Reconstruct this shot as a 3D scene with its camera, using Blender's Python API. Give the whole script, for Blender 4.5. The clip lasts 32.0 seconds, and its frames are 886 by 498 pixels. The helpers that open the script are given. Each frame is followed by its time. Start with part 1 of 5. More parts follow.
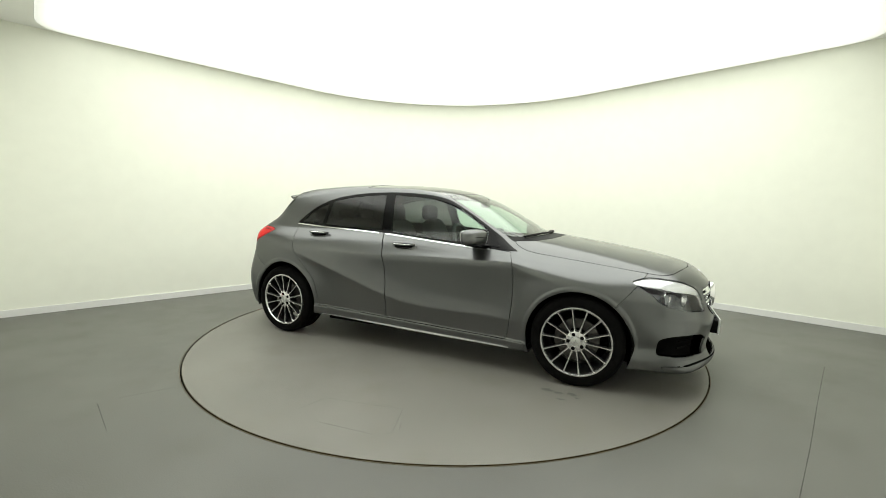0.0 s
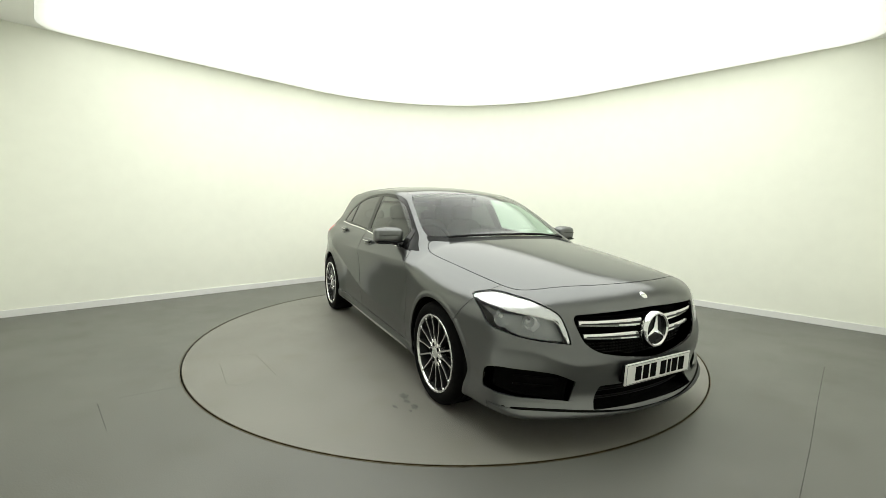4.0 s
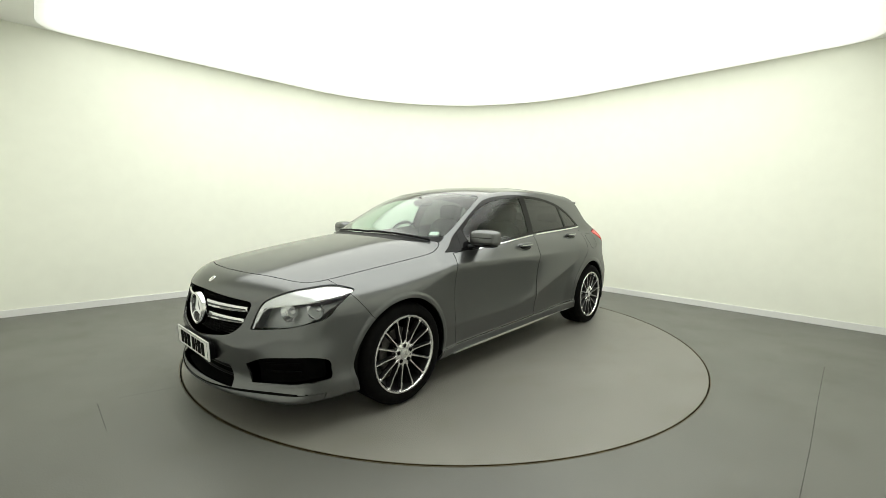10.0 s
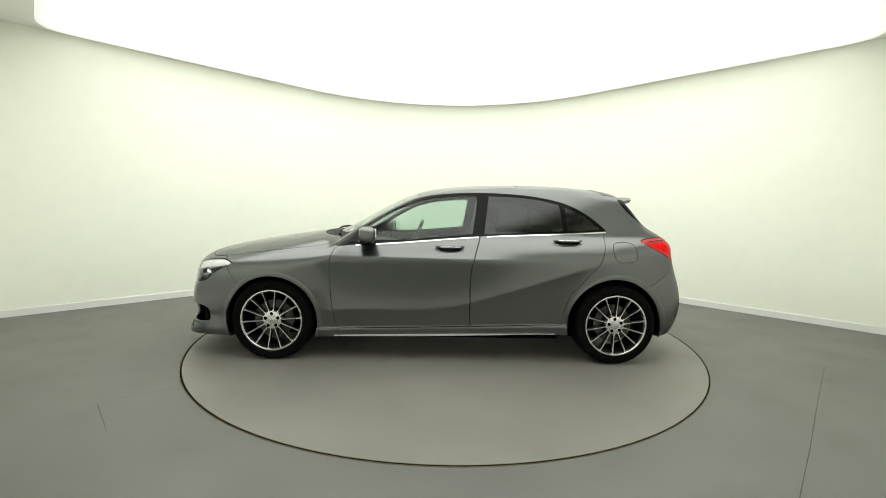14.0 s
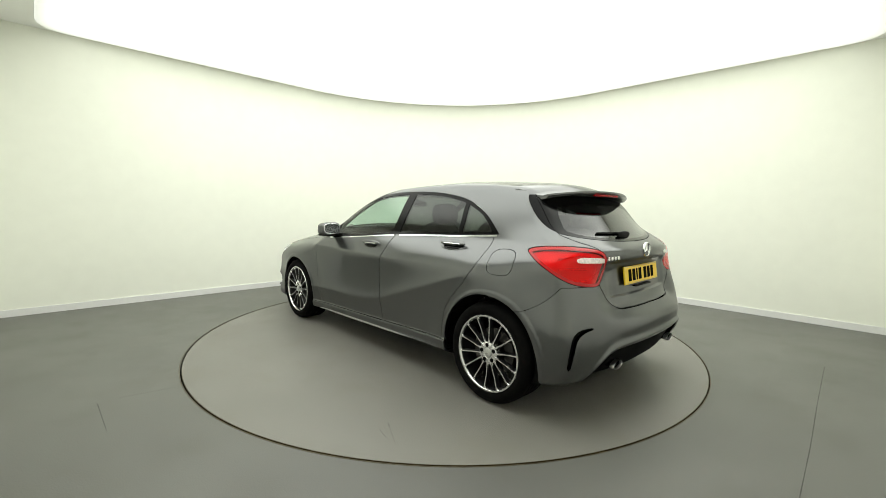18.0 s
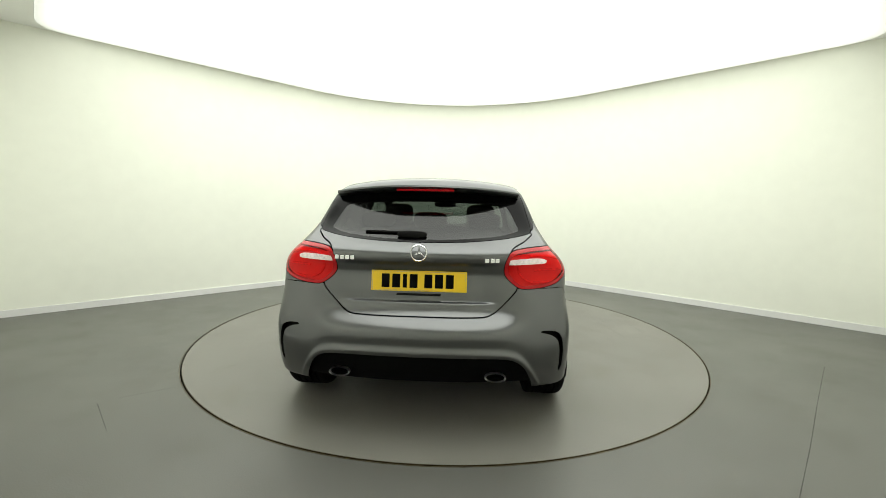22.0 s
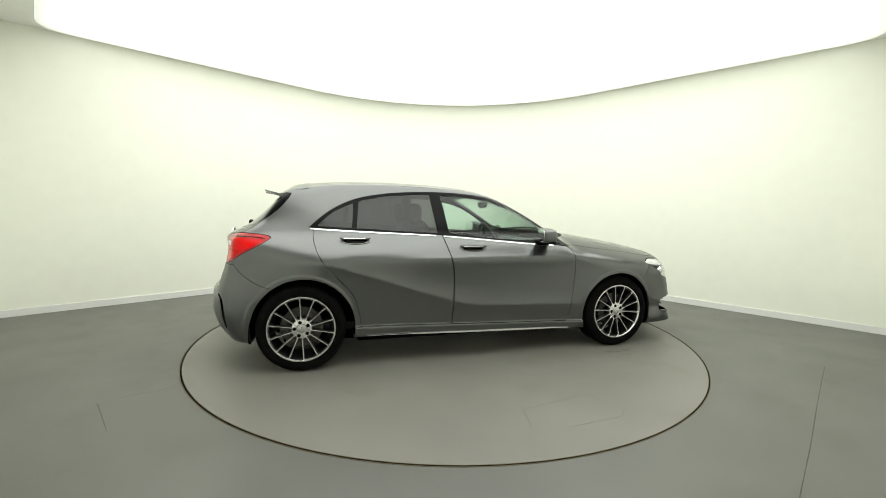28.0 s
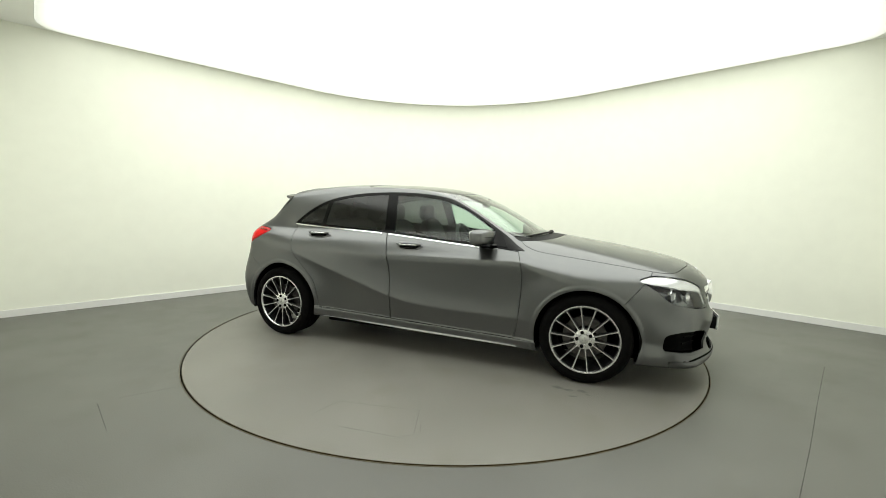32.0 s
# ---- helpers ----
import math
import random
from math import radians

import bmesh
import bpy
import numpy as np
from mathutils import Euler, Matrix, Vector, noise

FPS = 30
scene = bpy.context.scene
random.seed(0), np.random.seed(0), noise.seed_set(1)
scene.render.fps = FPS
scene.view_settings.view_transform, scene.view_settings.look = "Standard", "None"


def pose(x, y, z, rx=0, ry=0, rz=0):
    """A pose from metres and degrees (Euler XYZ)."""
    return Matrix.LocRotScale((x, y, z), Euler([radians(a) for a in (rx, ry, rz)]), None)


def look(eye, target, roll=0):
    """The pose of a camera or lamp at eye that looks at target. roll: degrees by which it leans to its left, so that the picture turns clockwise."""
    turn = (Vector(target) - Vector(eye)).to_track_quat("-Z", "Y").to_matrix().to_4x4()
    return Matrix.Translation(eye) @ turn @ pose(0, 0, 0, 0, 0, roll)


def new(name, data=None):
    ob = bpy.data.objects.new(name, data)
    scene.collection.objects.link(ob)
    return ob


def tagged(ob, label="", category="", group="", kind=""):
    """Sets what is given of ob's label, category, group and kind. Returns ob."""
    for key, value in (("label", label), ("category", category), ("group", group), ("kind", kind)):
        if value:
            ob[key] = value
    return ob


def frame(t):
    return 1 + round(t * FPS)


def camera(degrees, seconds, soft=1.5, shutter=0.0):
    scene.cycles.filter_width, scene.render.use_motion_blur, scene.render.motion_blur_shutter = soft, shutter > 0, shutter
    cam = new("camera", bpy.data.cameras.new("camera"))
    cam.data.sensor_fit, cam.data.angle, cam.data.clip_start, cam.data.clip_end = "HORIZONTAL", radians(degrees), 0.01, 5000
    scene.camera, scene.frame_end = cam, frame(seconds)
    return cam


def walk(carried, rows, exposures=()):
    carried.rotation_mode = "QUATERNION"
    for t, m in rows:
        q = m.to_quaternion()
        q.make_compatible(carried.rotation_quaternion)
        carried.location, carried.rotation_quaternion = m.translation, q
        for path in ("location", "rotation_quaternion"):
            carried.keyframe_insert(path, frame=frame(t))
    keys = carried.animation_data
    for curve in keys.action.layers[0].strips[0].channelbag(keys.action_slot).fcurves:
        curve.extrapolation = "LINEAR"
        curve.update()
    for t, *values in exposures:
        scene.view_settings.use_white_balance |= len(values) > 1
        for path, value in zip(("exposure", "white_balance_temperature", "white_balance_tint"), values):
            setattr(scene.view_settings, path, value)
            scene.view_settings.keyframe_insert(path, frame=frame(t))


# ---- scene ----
# One fixed camera looks across a square photo room at a car on a turntable.
# World origin: the turntable's axis on the floor.
cam = camera(93.0, 32.0, soft=0.8)
EYE = look((0.0, -4.137, 1.21), (-0.00813, -3.14161, 1.11441), 1.07)
walk(cam, [(0.0, EYE), (32.0, EYE)], exposures=[(0.0, 0.0), (32.0, 0.0)])

# ---- light ----
PANEL_POWER = 2.4
world = bpy.data.worlds.new("world")
world.use_nodes = True
world.node_tree.nodes["Background"].inputs[0].default_value = (0.6, 0.65, 0.7, 1)
world.node_tree.nodes["Background"].inputs[1].default_value = 0.05
scene.world = world


# ---- materials ----
def material(name, color, rough=0.5, metal=0.0, coat=0.0, coat_rough=0.03, coat_ior=1.5, vary=0.0, scale=20.0, bump=0.0,
             bump_scale=200.0, emit=0.0, edge=1.0, big=0.0, big_scale=1.5, spec=0.5):
    """A principled surface with grain and stains at two scales."""
    m = bpy.data.materials.new(name)
    m.use_nodes = True
    n, l = m.node_tree.nodes, m.node_tree.links
    b = n["Principled BSDF"]
    b.inputs["Base Color"].default_value = (*color, 1)
    b.inputs["Roughness"].default_value = rough
    b.inputs["Metallic"].default_value = metal
    b.inputs["Coat Weight"].default_value = coat
    b.inputs["Coat Roughness"].default_value = coat_rough
    b.inputs["Specular Tint"].default_value = (edge, edge, edge, 1)
    b.inputs["Coat IOR"].default_value = coat_ior
    b.inputs["Specular IOR Level"].default_value = spec
    if emit:
        b.inputs["Emission Color"].default_value = (*color, 1)
        b.inputs["Emission Strength"].default_value = emit
    co = n.new("ShaderNodeTexCoord")
    if vary or big:
        small, large = n.new("ShaderNodeTexNoise"), n.new("ShaderNodeTexNoise")
        small.inputs["Scale"].default_value, small.inputs["Detail"].default_value = scale, 6
        large.inputs["Scale"].default_value, large.inputs["Detail"].default_value = big_scale, 4
        l.new(co.outputs["Object"], small.inputs["Vector"])
        l.new(co.outputs["Object"], large.inputs["Vector"])
        a = n.new("ShaderNodeMapRange")
        a.inputs["From Min"].default_value, a.inputs["From Max"].default_value = 0.3, 0.7
        a.inputs["To Min"].default_value, a.inputs["To Max"].default_value = 1 - vary, 1 + vary
        c = n.new("ShaderNodeMapRange")
        c.inputs["From Min"].default_value, c.inputs["From Max"].default_value = 0.3, 0.7
        c.inputs["To Min"].default_value, c.inputs["To Max"].default_value = 1 - big, 1 + big
        l.new(small.outputs["Fac"], a.inputs["Value"])
        l.new(large.outputs["Fac"], c.inputs["Value"])
        mul = n.new("ShaderNodeMath")
        mul.operation = "MULTIPLY"
        l.new(a.outputs[0], mul.inputs[0])
        l.new(c.outputs[0], mul.inputs[1])
        mix = n.new("ShaderNodeVectorMath")
        mix.operation = "SCALE"
        mix.inputs[0].default_value = color
        l.new(mul.outputs[0], mix.inputs["Scale"])
        l.new(mix.outputs[0], b.inputs["Base Color"])
    if bump:
        nb = n.new("ShaderNodeTexNoise")
        nb.inputs["Scale"].default_value, nb.inputs["Detail"].default_value = bump_scale, 4
        l.new(co.outputs["Object"], nb.inputs["Vector"])
        bp = n.new("ShaderNodeBump")
        bp.inputs["Strength"].default_value, bp.inputs["Distance"].default_value = bump, 0.002
        l.new(nb.outputs["Fac"], bp.inputs["Height"])
        l.new(bp.outputs[0], b.inputs["Normal"])
    return m


def glass(name, tint, gloss_tint=(1, 1, 1), rough=0.0, mirror=0.05):
    """Thin tinted glass: light passes straight through and the surface mirrors by its angle."""
    m = bpy.data.materials.new(name)
    m.use_nodes = True
    n, l = m.node_tree.nodes, m.node_tree.links
    n.remove(n["Principled BSDF"])
    tr, gl, mx, lw = (n.new("ShaderNodeBsdfTransparent"), n.new("ShaderNodeBsdfGlossy"), n.new("ShaderNodeMixShader"),
                      n.new("ShaderNodeLayerWeight"))
    lw.inputs["Blend"].default_value = 0.5
    pw, fr = n.new("ShaderNodeMath"), n.new("ShaderNodeMath")
    pw.operation, fr.operation = "POWER", "MULTIPLY_ADD"
    pw.inputs[1].default_value = 5.0
    fr.inputs[1].default_value, fr.inputs[2].default_value = 0.90, mirror
    l.new(lw.outputs["Facing"], pw.inputs[0])
    l.new(pw.outputs[0], fr.inputs[0])
    tr.inputs[0].default_value = (*tint, 1)
    gl.inputs[0].default_value = (*gloss_tint, 1)
    gl.inputs["Roughness"].default_value = rough
    l.new(fr.outputs[0], mx.inputs[0])
    l.new(tr.outputs[0], mx.inputs[1])
    l.new(gl.outputs[0], mx.inputs[2])
    l.new(mx.outputs[0], n["Material Output"].inputs[0])
    return m


PAINT = material("grey_metallic_paint", (0.136, 0.139, 0.141), 0.30, 0.95, coat=0.8, coat_rough=0.025, coat_ior=1.5, edge=0.3, vary=0.05, scale=900, big=0.02)
BLACK = material("black_plastic", (0.004, 0.004, 0.004), 0.55, spec=0.12, vary=0.15, scale=60, bump=0.15, bump_scale=600)
GLOSS_BLACK = material("gloss_black_trim", (0.002, 0.002, 0.0022), 0.15, spec=0.12, vary=0.1, scale=40)
ROOF_BLACK = material("black_roof_glass", (0.006, 0.006, 0.0065), 0.08, spec=0.5, vary=0.1, scale=10)
LINER = material("dark_liner", (0.002, 0.002, 0.002), 0.9, spec=0.1, vary=0.3, scale=30)
RUBBER = material("tyre_rubber", (0.004, 0.0039, 0.0038), 0.8, spec=0.06, vary=0.25, scale=35, bump=0.3, bump_scale=300)
CHROME = material("chrome", (0.85, 0.86, 0.87), 0.12, 1.0, vary=0.03, scale=20)
SATIN = material("satin_aluminium", (0.62, 0.62, 0.62), 0.3, 1.0, vary=0.06, scale=80)
ALLOY = material("machined_alloy", (0.74, 0.74, 0.74), 0.22, 0.9, coat=0.4, vary=0.05, scale=120)
ALLOY_DARK = material("grey_painted_alloy", (0.020, 0.020, 0.021), 0.4, 0.4, coat=0.2, vary=0.05, scale=120)
IRON = material("brake_iron", (0.11, 0.105, 0.10), 0.45, 0.9, vary=0.2, scale=40)
CLEAR = glass("clear_tinted_glass", (0.68, 0.80, 0.74), mirror=0.04)
PRIVACY = glass("dark_privacy_glass", (0.115, 0.12, 0.118), mirror=0.045)
LENS = glass("clear_lamp_lens", (0.95, 0.955, 0.96), mirror=0.03)
RED_GLASS = glass("red_lamp_glass", (0.93, 0.014, 0.022), mirror=0.022)
RED_DARK = material("deep_red_lens", (0.45, 0.005, 0.008), 0.2, coat=0.25, coat_rough=0.08, spec=0.25, vary=0.1, scale=9)
LAMP_WHITE = material("white_lamp_reflector", (0.80, 0.81, 0.83), 0.22, 0.5, vary=0.05, scale=30)
LAMP_CHROME = material("lamp_reflector_chrome", (0.88, 0.89, 0.90), 0.16, 0.9, vary=0.05, scale=25, bump=0.6, bump_scale=45)
LAMP_GREY = material("grey_lamp_bezel", (0.30, 0.31, 0.32), 0.28, 0.6, vary=0.08, scale=30)
REVERSE = material("pale_pink_lens", (0.86, 0.74, 0.74), 0.2, coat=0.3, vary=0.2, scale=60)
PLATE_WHITE = material("white_plate", (0.80, 0.80, 0.78), 0.35, vary=0.03, scale=30)
PLATE_YELLOW = material("yellow_plate", (0.85, 0.56, 0.012), 0.35, vary=0.03, scale=30)
SEAT = material("black_seat_cloth", (0.02, 0.02, 0.02), 0.85, vary=0.2, scale=200, bump=0.3, bump_scale=500)
TRIM_GREY = material("grey_interior_trim", (0.12, 0.12, 0.118), 0.7, vary=0.06, scale=60)
DASH = material("dark_dashboard", (0.010, 0.010, 0.0105), 0.6, vary=0.15, scale=80, bump=0.2, bump_scale=400)
WALL = material("white_painted_wall", (0.873, 0.885, 0.79), 0.75, vary=0.012, scale=7, big=0.015, big_scale=0.7, bump=0.05, bump_scale=90)
GREY_WALL = material("camera_side_wall_paint", (0.82, 0.82, 0.76), 0.7, vary=0.06, scale=9, big=0.05, bump=0.05, bump_scale=90)
SKIRTING = material("white_skirting_paint", (0.80, 0.80, 0.79), 0.45, vary=0.02, scale=14)
CEIL = material("white_ceiling_paint", (0.88, 0.88, 0.85), 0.8, vary=0.015, scale=5, bump=0.05, bump_scale=80)


# ---- building blocks ----
def mesh_object(name, verts, faces, mat, parent=None, smooth=False, normals=None):
    me = bpy.data.meshes.new(name)
    me.from_pydata([tuple(v) for v in verts], [], [tuple(f) for f in faces])
    me.materials.append(mat)
    if smooth:
        me.polygons.foreach_set("use_smooth", [True] * len(me.polygons))
    if normals is not None:
        me.normals_split_custom_set_from_vertices([tuple(v) for v in normals])
    me.update()
    ob = new(name, me)
    ob.parent = parent
    return ob


def part(name, bm, mat, parent, label="", smooth=True, auto=True):
    """Links a bmesh as one mesh object under a thing or part."""
    if auto:
        bmesh.ops.recalc_face_normals(bm, faces=bm.faces[:])
    me = bpy.data.meshes.new(name)
    bm.to_mesh(me)
    bm.free()
    me.materials.append(mat)
    if smooth:
        me.polygons.foreach_set("use_smooth", [True] * len(me.polygons))
        me.set_sharp_from_angle(angle=radians(38))
    ob = new(name, me)
    ob.parent = parent
    if label:
        ob["label"] = label
    return ob


def box_bm(x0, x1, y0, y1, z0, z1, bevel=0.0, seg=2, m=None):
    bm = bmesh.new()
    bmesh.ops.create_cube(bm, size=1.0, matrix=Matrix.Translation(((x0 + x1) / 2, (y0 + y1) / 2, (z0 + z1) / 2))
                          @ Matrix.Diagonal((x1 - x0, y1 - y0, z1 - z0, 1)))
    if bevel:
        bmesh.ops.bevel(bm, geom=bm.edges[:], offset=bevel, segments=seg, affect="EDGES", profile=0.5)
    if m is not None:
        bm.transform(m)
    return bm


def lathe_bm(profile, steps=48, axis="Y", caps=False):
    """Turns a profile of (radius, along) round the axis."""
    bm = bmesh.new()
    rings = []
    for k in range(steps):
        a = 2 * math.pi * k / steps
        c, s = math.cos(a), math.sin(a)
        rings.append([bm.verts.new((r * c, h, r * s) if axis == "Y" else (r * c, r * s, h) if axis == "Z" else (h, r * c, r * s))
                      for r, h in profile])
    for k in range(steps):
        a, b = rings[k], rings[(k + 1) % steps]
        for i in range(len(profile) - 1):
            bm.faces.new((a[i], b[i], b[i + 1], a[i + 1]))
    if caps:
        bm.faces.new([r[0] for r in rings])
        bm.faces.new([r[-1] for r in rings])
    return bm


def tube_bm(points, radius, sides=8, flat=1.0):
    """A round bar along points; flat squeezes it vertically."""
    bm = bmesh.new()
    pts = [Vector(p) for p in points]
    rings = []
    for i, p in enumerate(pts):
        d = (pts[min(i + 1, len(pts) - 1)] - pts[max(i - 1, 0)]).normalized()
        side = d.cross(Vector((0, 0, 1)))
        side = side.normalized() if side.length > 0.05 else d.cross(Vector((0, 1, 0))).normalized()
        up = side.cross(d)
        rings.append([bm.verts.new(p + radius * (math.cos(a) * side + flat * math.sin(a) * up))
                      for a in (2 * math.pi * k / sides for k in range(sides))])
    for a, b in zip(rings, rings[1:]):
        for k in range(sides):
            bm.faces.new((a[k], a[(k + 1) % sides], b[(k + 1) % sides], b[k]))
    bm.faces.new(rings[0])
    bm.faces.new(rings[-1])
    return bm


def prism_bm(outline, depth0, depth1, plane="yz"):
    """An outline in a plane, pulled along the third axis."""
    bm = bmesh.new()

    def at(p, d):
        return (d, p[0], p[1]) if plane == "yz" else (p[0], d, p[1]) if plane == "xz" else (p[0], p[1], d)
    a = [bm.verts.new(at(p, depth0)) for p in outline]
    b = [bm.verts.new(at(p, depth1)) for p in outline]
    n = len(outline)
    for i in range(n):
        bm.faces.new((a[i], a[(i + 1) % n], b[(i + 1) % n], b[i]))
    bm.faces.new(a)
    bm.faces.new(b)
    return bm


def rounded(points, radius, steps=5):
    """A closed outline with its corners rounded."""
    out = []
    n = len(points)
    for i in range(n):
        p, a, b = Vector(points[i]), Vector(points[i - 1]), Vector(points[(i + 1) % n])
        r = radius[i] if isinstance(radius, tuple) else radius
        r = min(r, 0.45 * (a - p).length, 0.45 * (b - p).length)
        s, e = p + (a - p).normalized() * r, p + (b - p).normalized() * r
        for k in range(steps + 1):
            t = k / steps
            q = (1 - t) ** 2 * s + 2 * t * (1 - t) * p + t * t * e
            out.append((q.x, q.y))
    return out


# ---- the room: a square of 6.6 m turned by 45 degrees, its far corner swept round ----
HALF = 4.67
CEIL_Z = 3.0
FILLET = 3.1
RING_R = 2.257


def room_outline(off=0.0, steps=40):
    """Plan of the walls' inner face, moved outwards by off, anticlockwise from the camera's corner."""
    h = HALF + off * math.sqrt(2)
    r = FILLET + off
    cy = h - r * math.sqrt(2)
    pts = [(0.0, -h), (h, 0.0)]
    for k in range(steps + 1):
        a = radians(45 + 90 * k / steps)
        pts.append((r * math.cos(a), cy + r * math.sin(a)))
    pts.append((-h, 0.0))
    return pts


def wall_piece(name, inner, outer, z0, z1, mat):
    bm = bmesh.new()
    rows = [[bm.verts.new((x, y, z)) for x, y in line] for line, z in ((inner, z0), (inner, z1), (outer, z1), (outer, z0))]
    for i in range(4):
        a, b = rows[i], rows[(i + 1) % 4]
        for k in range(len(inner) - 1):
            bm.faces.new((a[k], a[k + 1], b[k + 1], b[k]))
    bm.faces.new([r[0] for r in rows])
    bm.faces.new([r[-1] for r in rows])
    ob = part(name, bm, mat, None)
    ob["kind"] = "structure"
    return ob


inner, outer = room_outline(), room_outline(0.12)
n_pts = len(inner)
tagged(wall_piece("wall_back", inner[1:], outer[1:], 0.0, CEIL_Z, WALL), "white painted studio wall swept round its far corner", "wall")
tagged(wall_piece("wall_left", [inner[-1], inner[0]], [outer[-1], outer[0]], 0.0, CEIL_Z, GREY_WALL), "plain off-white painted studio wall", "wall")
tagged(wall_piece("wall_right", inner[:2], outer[:2], 0.0, CEIL_Z, GREY_WALL), "plain off-white painted studio wall", "wall")
skirt_in = room_outline(-0.014)
wall_skirt = wall_piece("baseboard_back", skirt_in[1:], room_outline(-0.001)[1:], 0.0, 0.075, SKIRTING)
tagged(wall_skirt, "low white skirting board along the curved wall", "skirting")
tagged(wall_piece("baseboard_left", [skirt_in[-1], skirt_in[0]], [room_outline(-0.001)[-1], room_outline(-0.001)[0]], 0.0, 0.075, SKIRTING),
       "low white skirting board", "skirting")

# ceiling with its glowing light panel
bm = bmesh.new()
lo = [bm.verts.new((x, y, CEIL_Z)) for x, y in outer]
hi = [bm.verts.new((x, y, CEIL_Z + 0.12)) for x, y in outer]
for k in range(n_pts):
    bm.faces.new((lo[k], lo[(k + 1) % n_pts], hi[(k + 1) % n_pts], hi[k]))
bm.faces.new(lo)
bm.faces.new(hi)
tagged(part("ceiling", bm, CEIL, None), "white painted ceiling round a large light panel", "ceiling", kind="structure")

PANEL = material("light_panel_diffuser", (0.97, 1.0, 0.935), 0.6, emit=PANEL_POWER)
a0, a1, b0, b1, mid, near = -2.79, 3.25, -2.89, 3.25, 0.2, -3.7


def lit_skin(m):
    """Emission fades to the edge, painted in for the soft glow over the ceiling."""
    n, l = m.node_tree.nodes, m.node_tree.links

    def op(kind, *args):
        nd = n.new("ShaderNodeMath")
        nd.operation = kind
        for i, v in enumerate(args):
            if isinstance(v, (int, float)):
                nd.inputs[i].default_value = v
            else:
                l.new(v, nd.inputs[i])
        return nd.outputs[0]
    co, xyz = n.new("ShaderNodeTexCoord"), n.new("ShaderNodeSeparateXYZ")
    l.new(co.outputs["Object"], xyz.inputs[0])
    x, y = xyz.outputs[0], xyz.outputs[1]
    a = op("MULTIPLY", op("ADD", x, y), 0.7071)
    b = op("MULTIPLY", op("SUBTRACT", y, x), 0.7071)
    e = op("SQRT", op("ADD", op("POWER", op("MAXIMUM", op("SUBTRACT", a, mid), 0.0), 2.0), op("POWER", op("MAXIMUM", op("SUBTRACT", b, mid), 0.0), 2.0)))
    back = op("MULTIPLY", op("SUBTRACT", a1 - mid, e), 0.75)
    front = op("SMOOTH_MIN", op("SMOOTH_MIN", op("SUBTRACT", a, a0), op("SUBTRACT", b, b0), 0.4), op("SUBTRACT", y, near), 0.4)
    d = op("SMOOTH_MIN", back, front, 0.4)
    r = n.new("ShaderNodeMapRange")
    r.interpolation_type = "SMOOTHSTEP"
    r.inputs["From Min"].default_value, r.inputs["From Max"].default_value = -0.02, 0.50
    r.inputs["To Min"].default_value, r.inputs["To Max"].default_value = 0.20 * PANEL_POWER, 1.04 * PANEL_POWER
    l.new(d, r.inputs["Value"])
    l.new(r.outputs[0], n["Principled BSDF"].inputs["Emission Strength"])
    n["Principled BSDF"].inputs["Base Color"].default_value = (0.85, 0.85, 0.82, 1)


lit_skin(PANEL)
cut = near * 1.41421
corner = rounded([(a0, cut - a0), (cut - b0, b0), (a1, b0), (a1, mid), (mid, b1), (a0, b1)], (0.3, 0.3, 0.3, 0.01, 0.01, 0.3), 10)
sweep = [(mid + (a1 - mid) * math.cos(radians(90 * k / 30)), mid + (b1 - mid) * math.sin(radians(90 * k / 30))) for k in range(31)]
plan = [p for p in corner if p[0] < mid - 0.03 or p[1] < mid - 0.03]
first = next(i for i, p in enumerate(plan) if p[1] > mid + 0.5)
outline = [((a - b) * 0.7071, (a + b) * 0.7071) for a, b in plan[:first] + sweep + plan[first:]]
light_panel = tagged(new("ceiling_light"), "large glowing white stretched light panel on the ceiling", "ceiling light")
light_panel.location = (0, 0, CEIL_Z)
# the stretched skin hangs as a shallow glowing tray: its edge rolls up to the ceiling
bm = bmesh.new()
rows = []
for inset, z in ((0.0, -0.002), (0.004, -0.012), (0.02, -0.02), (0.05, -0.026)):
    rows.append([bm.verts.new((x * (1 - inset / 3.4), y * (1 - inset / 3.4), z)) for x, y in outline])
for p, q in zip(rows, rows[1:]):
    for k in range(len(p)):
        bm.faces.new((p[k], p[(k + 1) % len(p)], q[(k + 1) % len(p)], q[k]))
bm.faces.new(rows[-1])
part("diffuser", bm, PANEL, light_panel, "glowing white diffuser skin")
frame_bm = bmesh.new()
rows = [[frame_bm.verts.new((x * s, y * s, z)) for x, y in outline] for s, z in ((1.0005, -0.001), (1.0005, -0.006), (1.002, -0.006), (1.002, -0.001))]
for p, q in zip(rows, rows[1:]):
    for k in range(len(p)):
        frame_bm.faces.new((p[k], p[(k + 1) % len(p)], q[(k + 1) % len(p)], q[k]))
part("frame", frame_bm, SKIRTING, light_panel, "slim white frame")


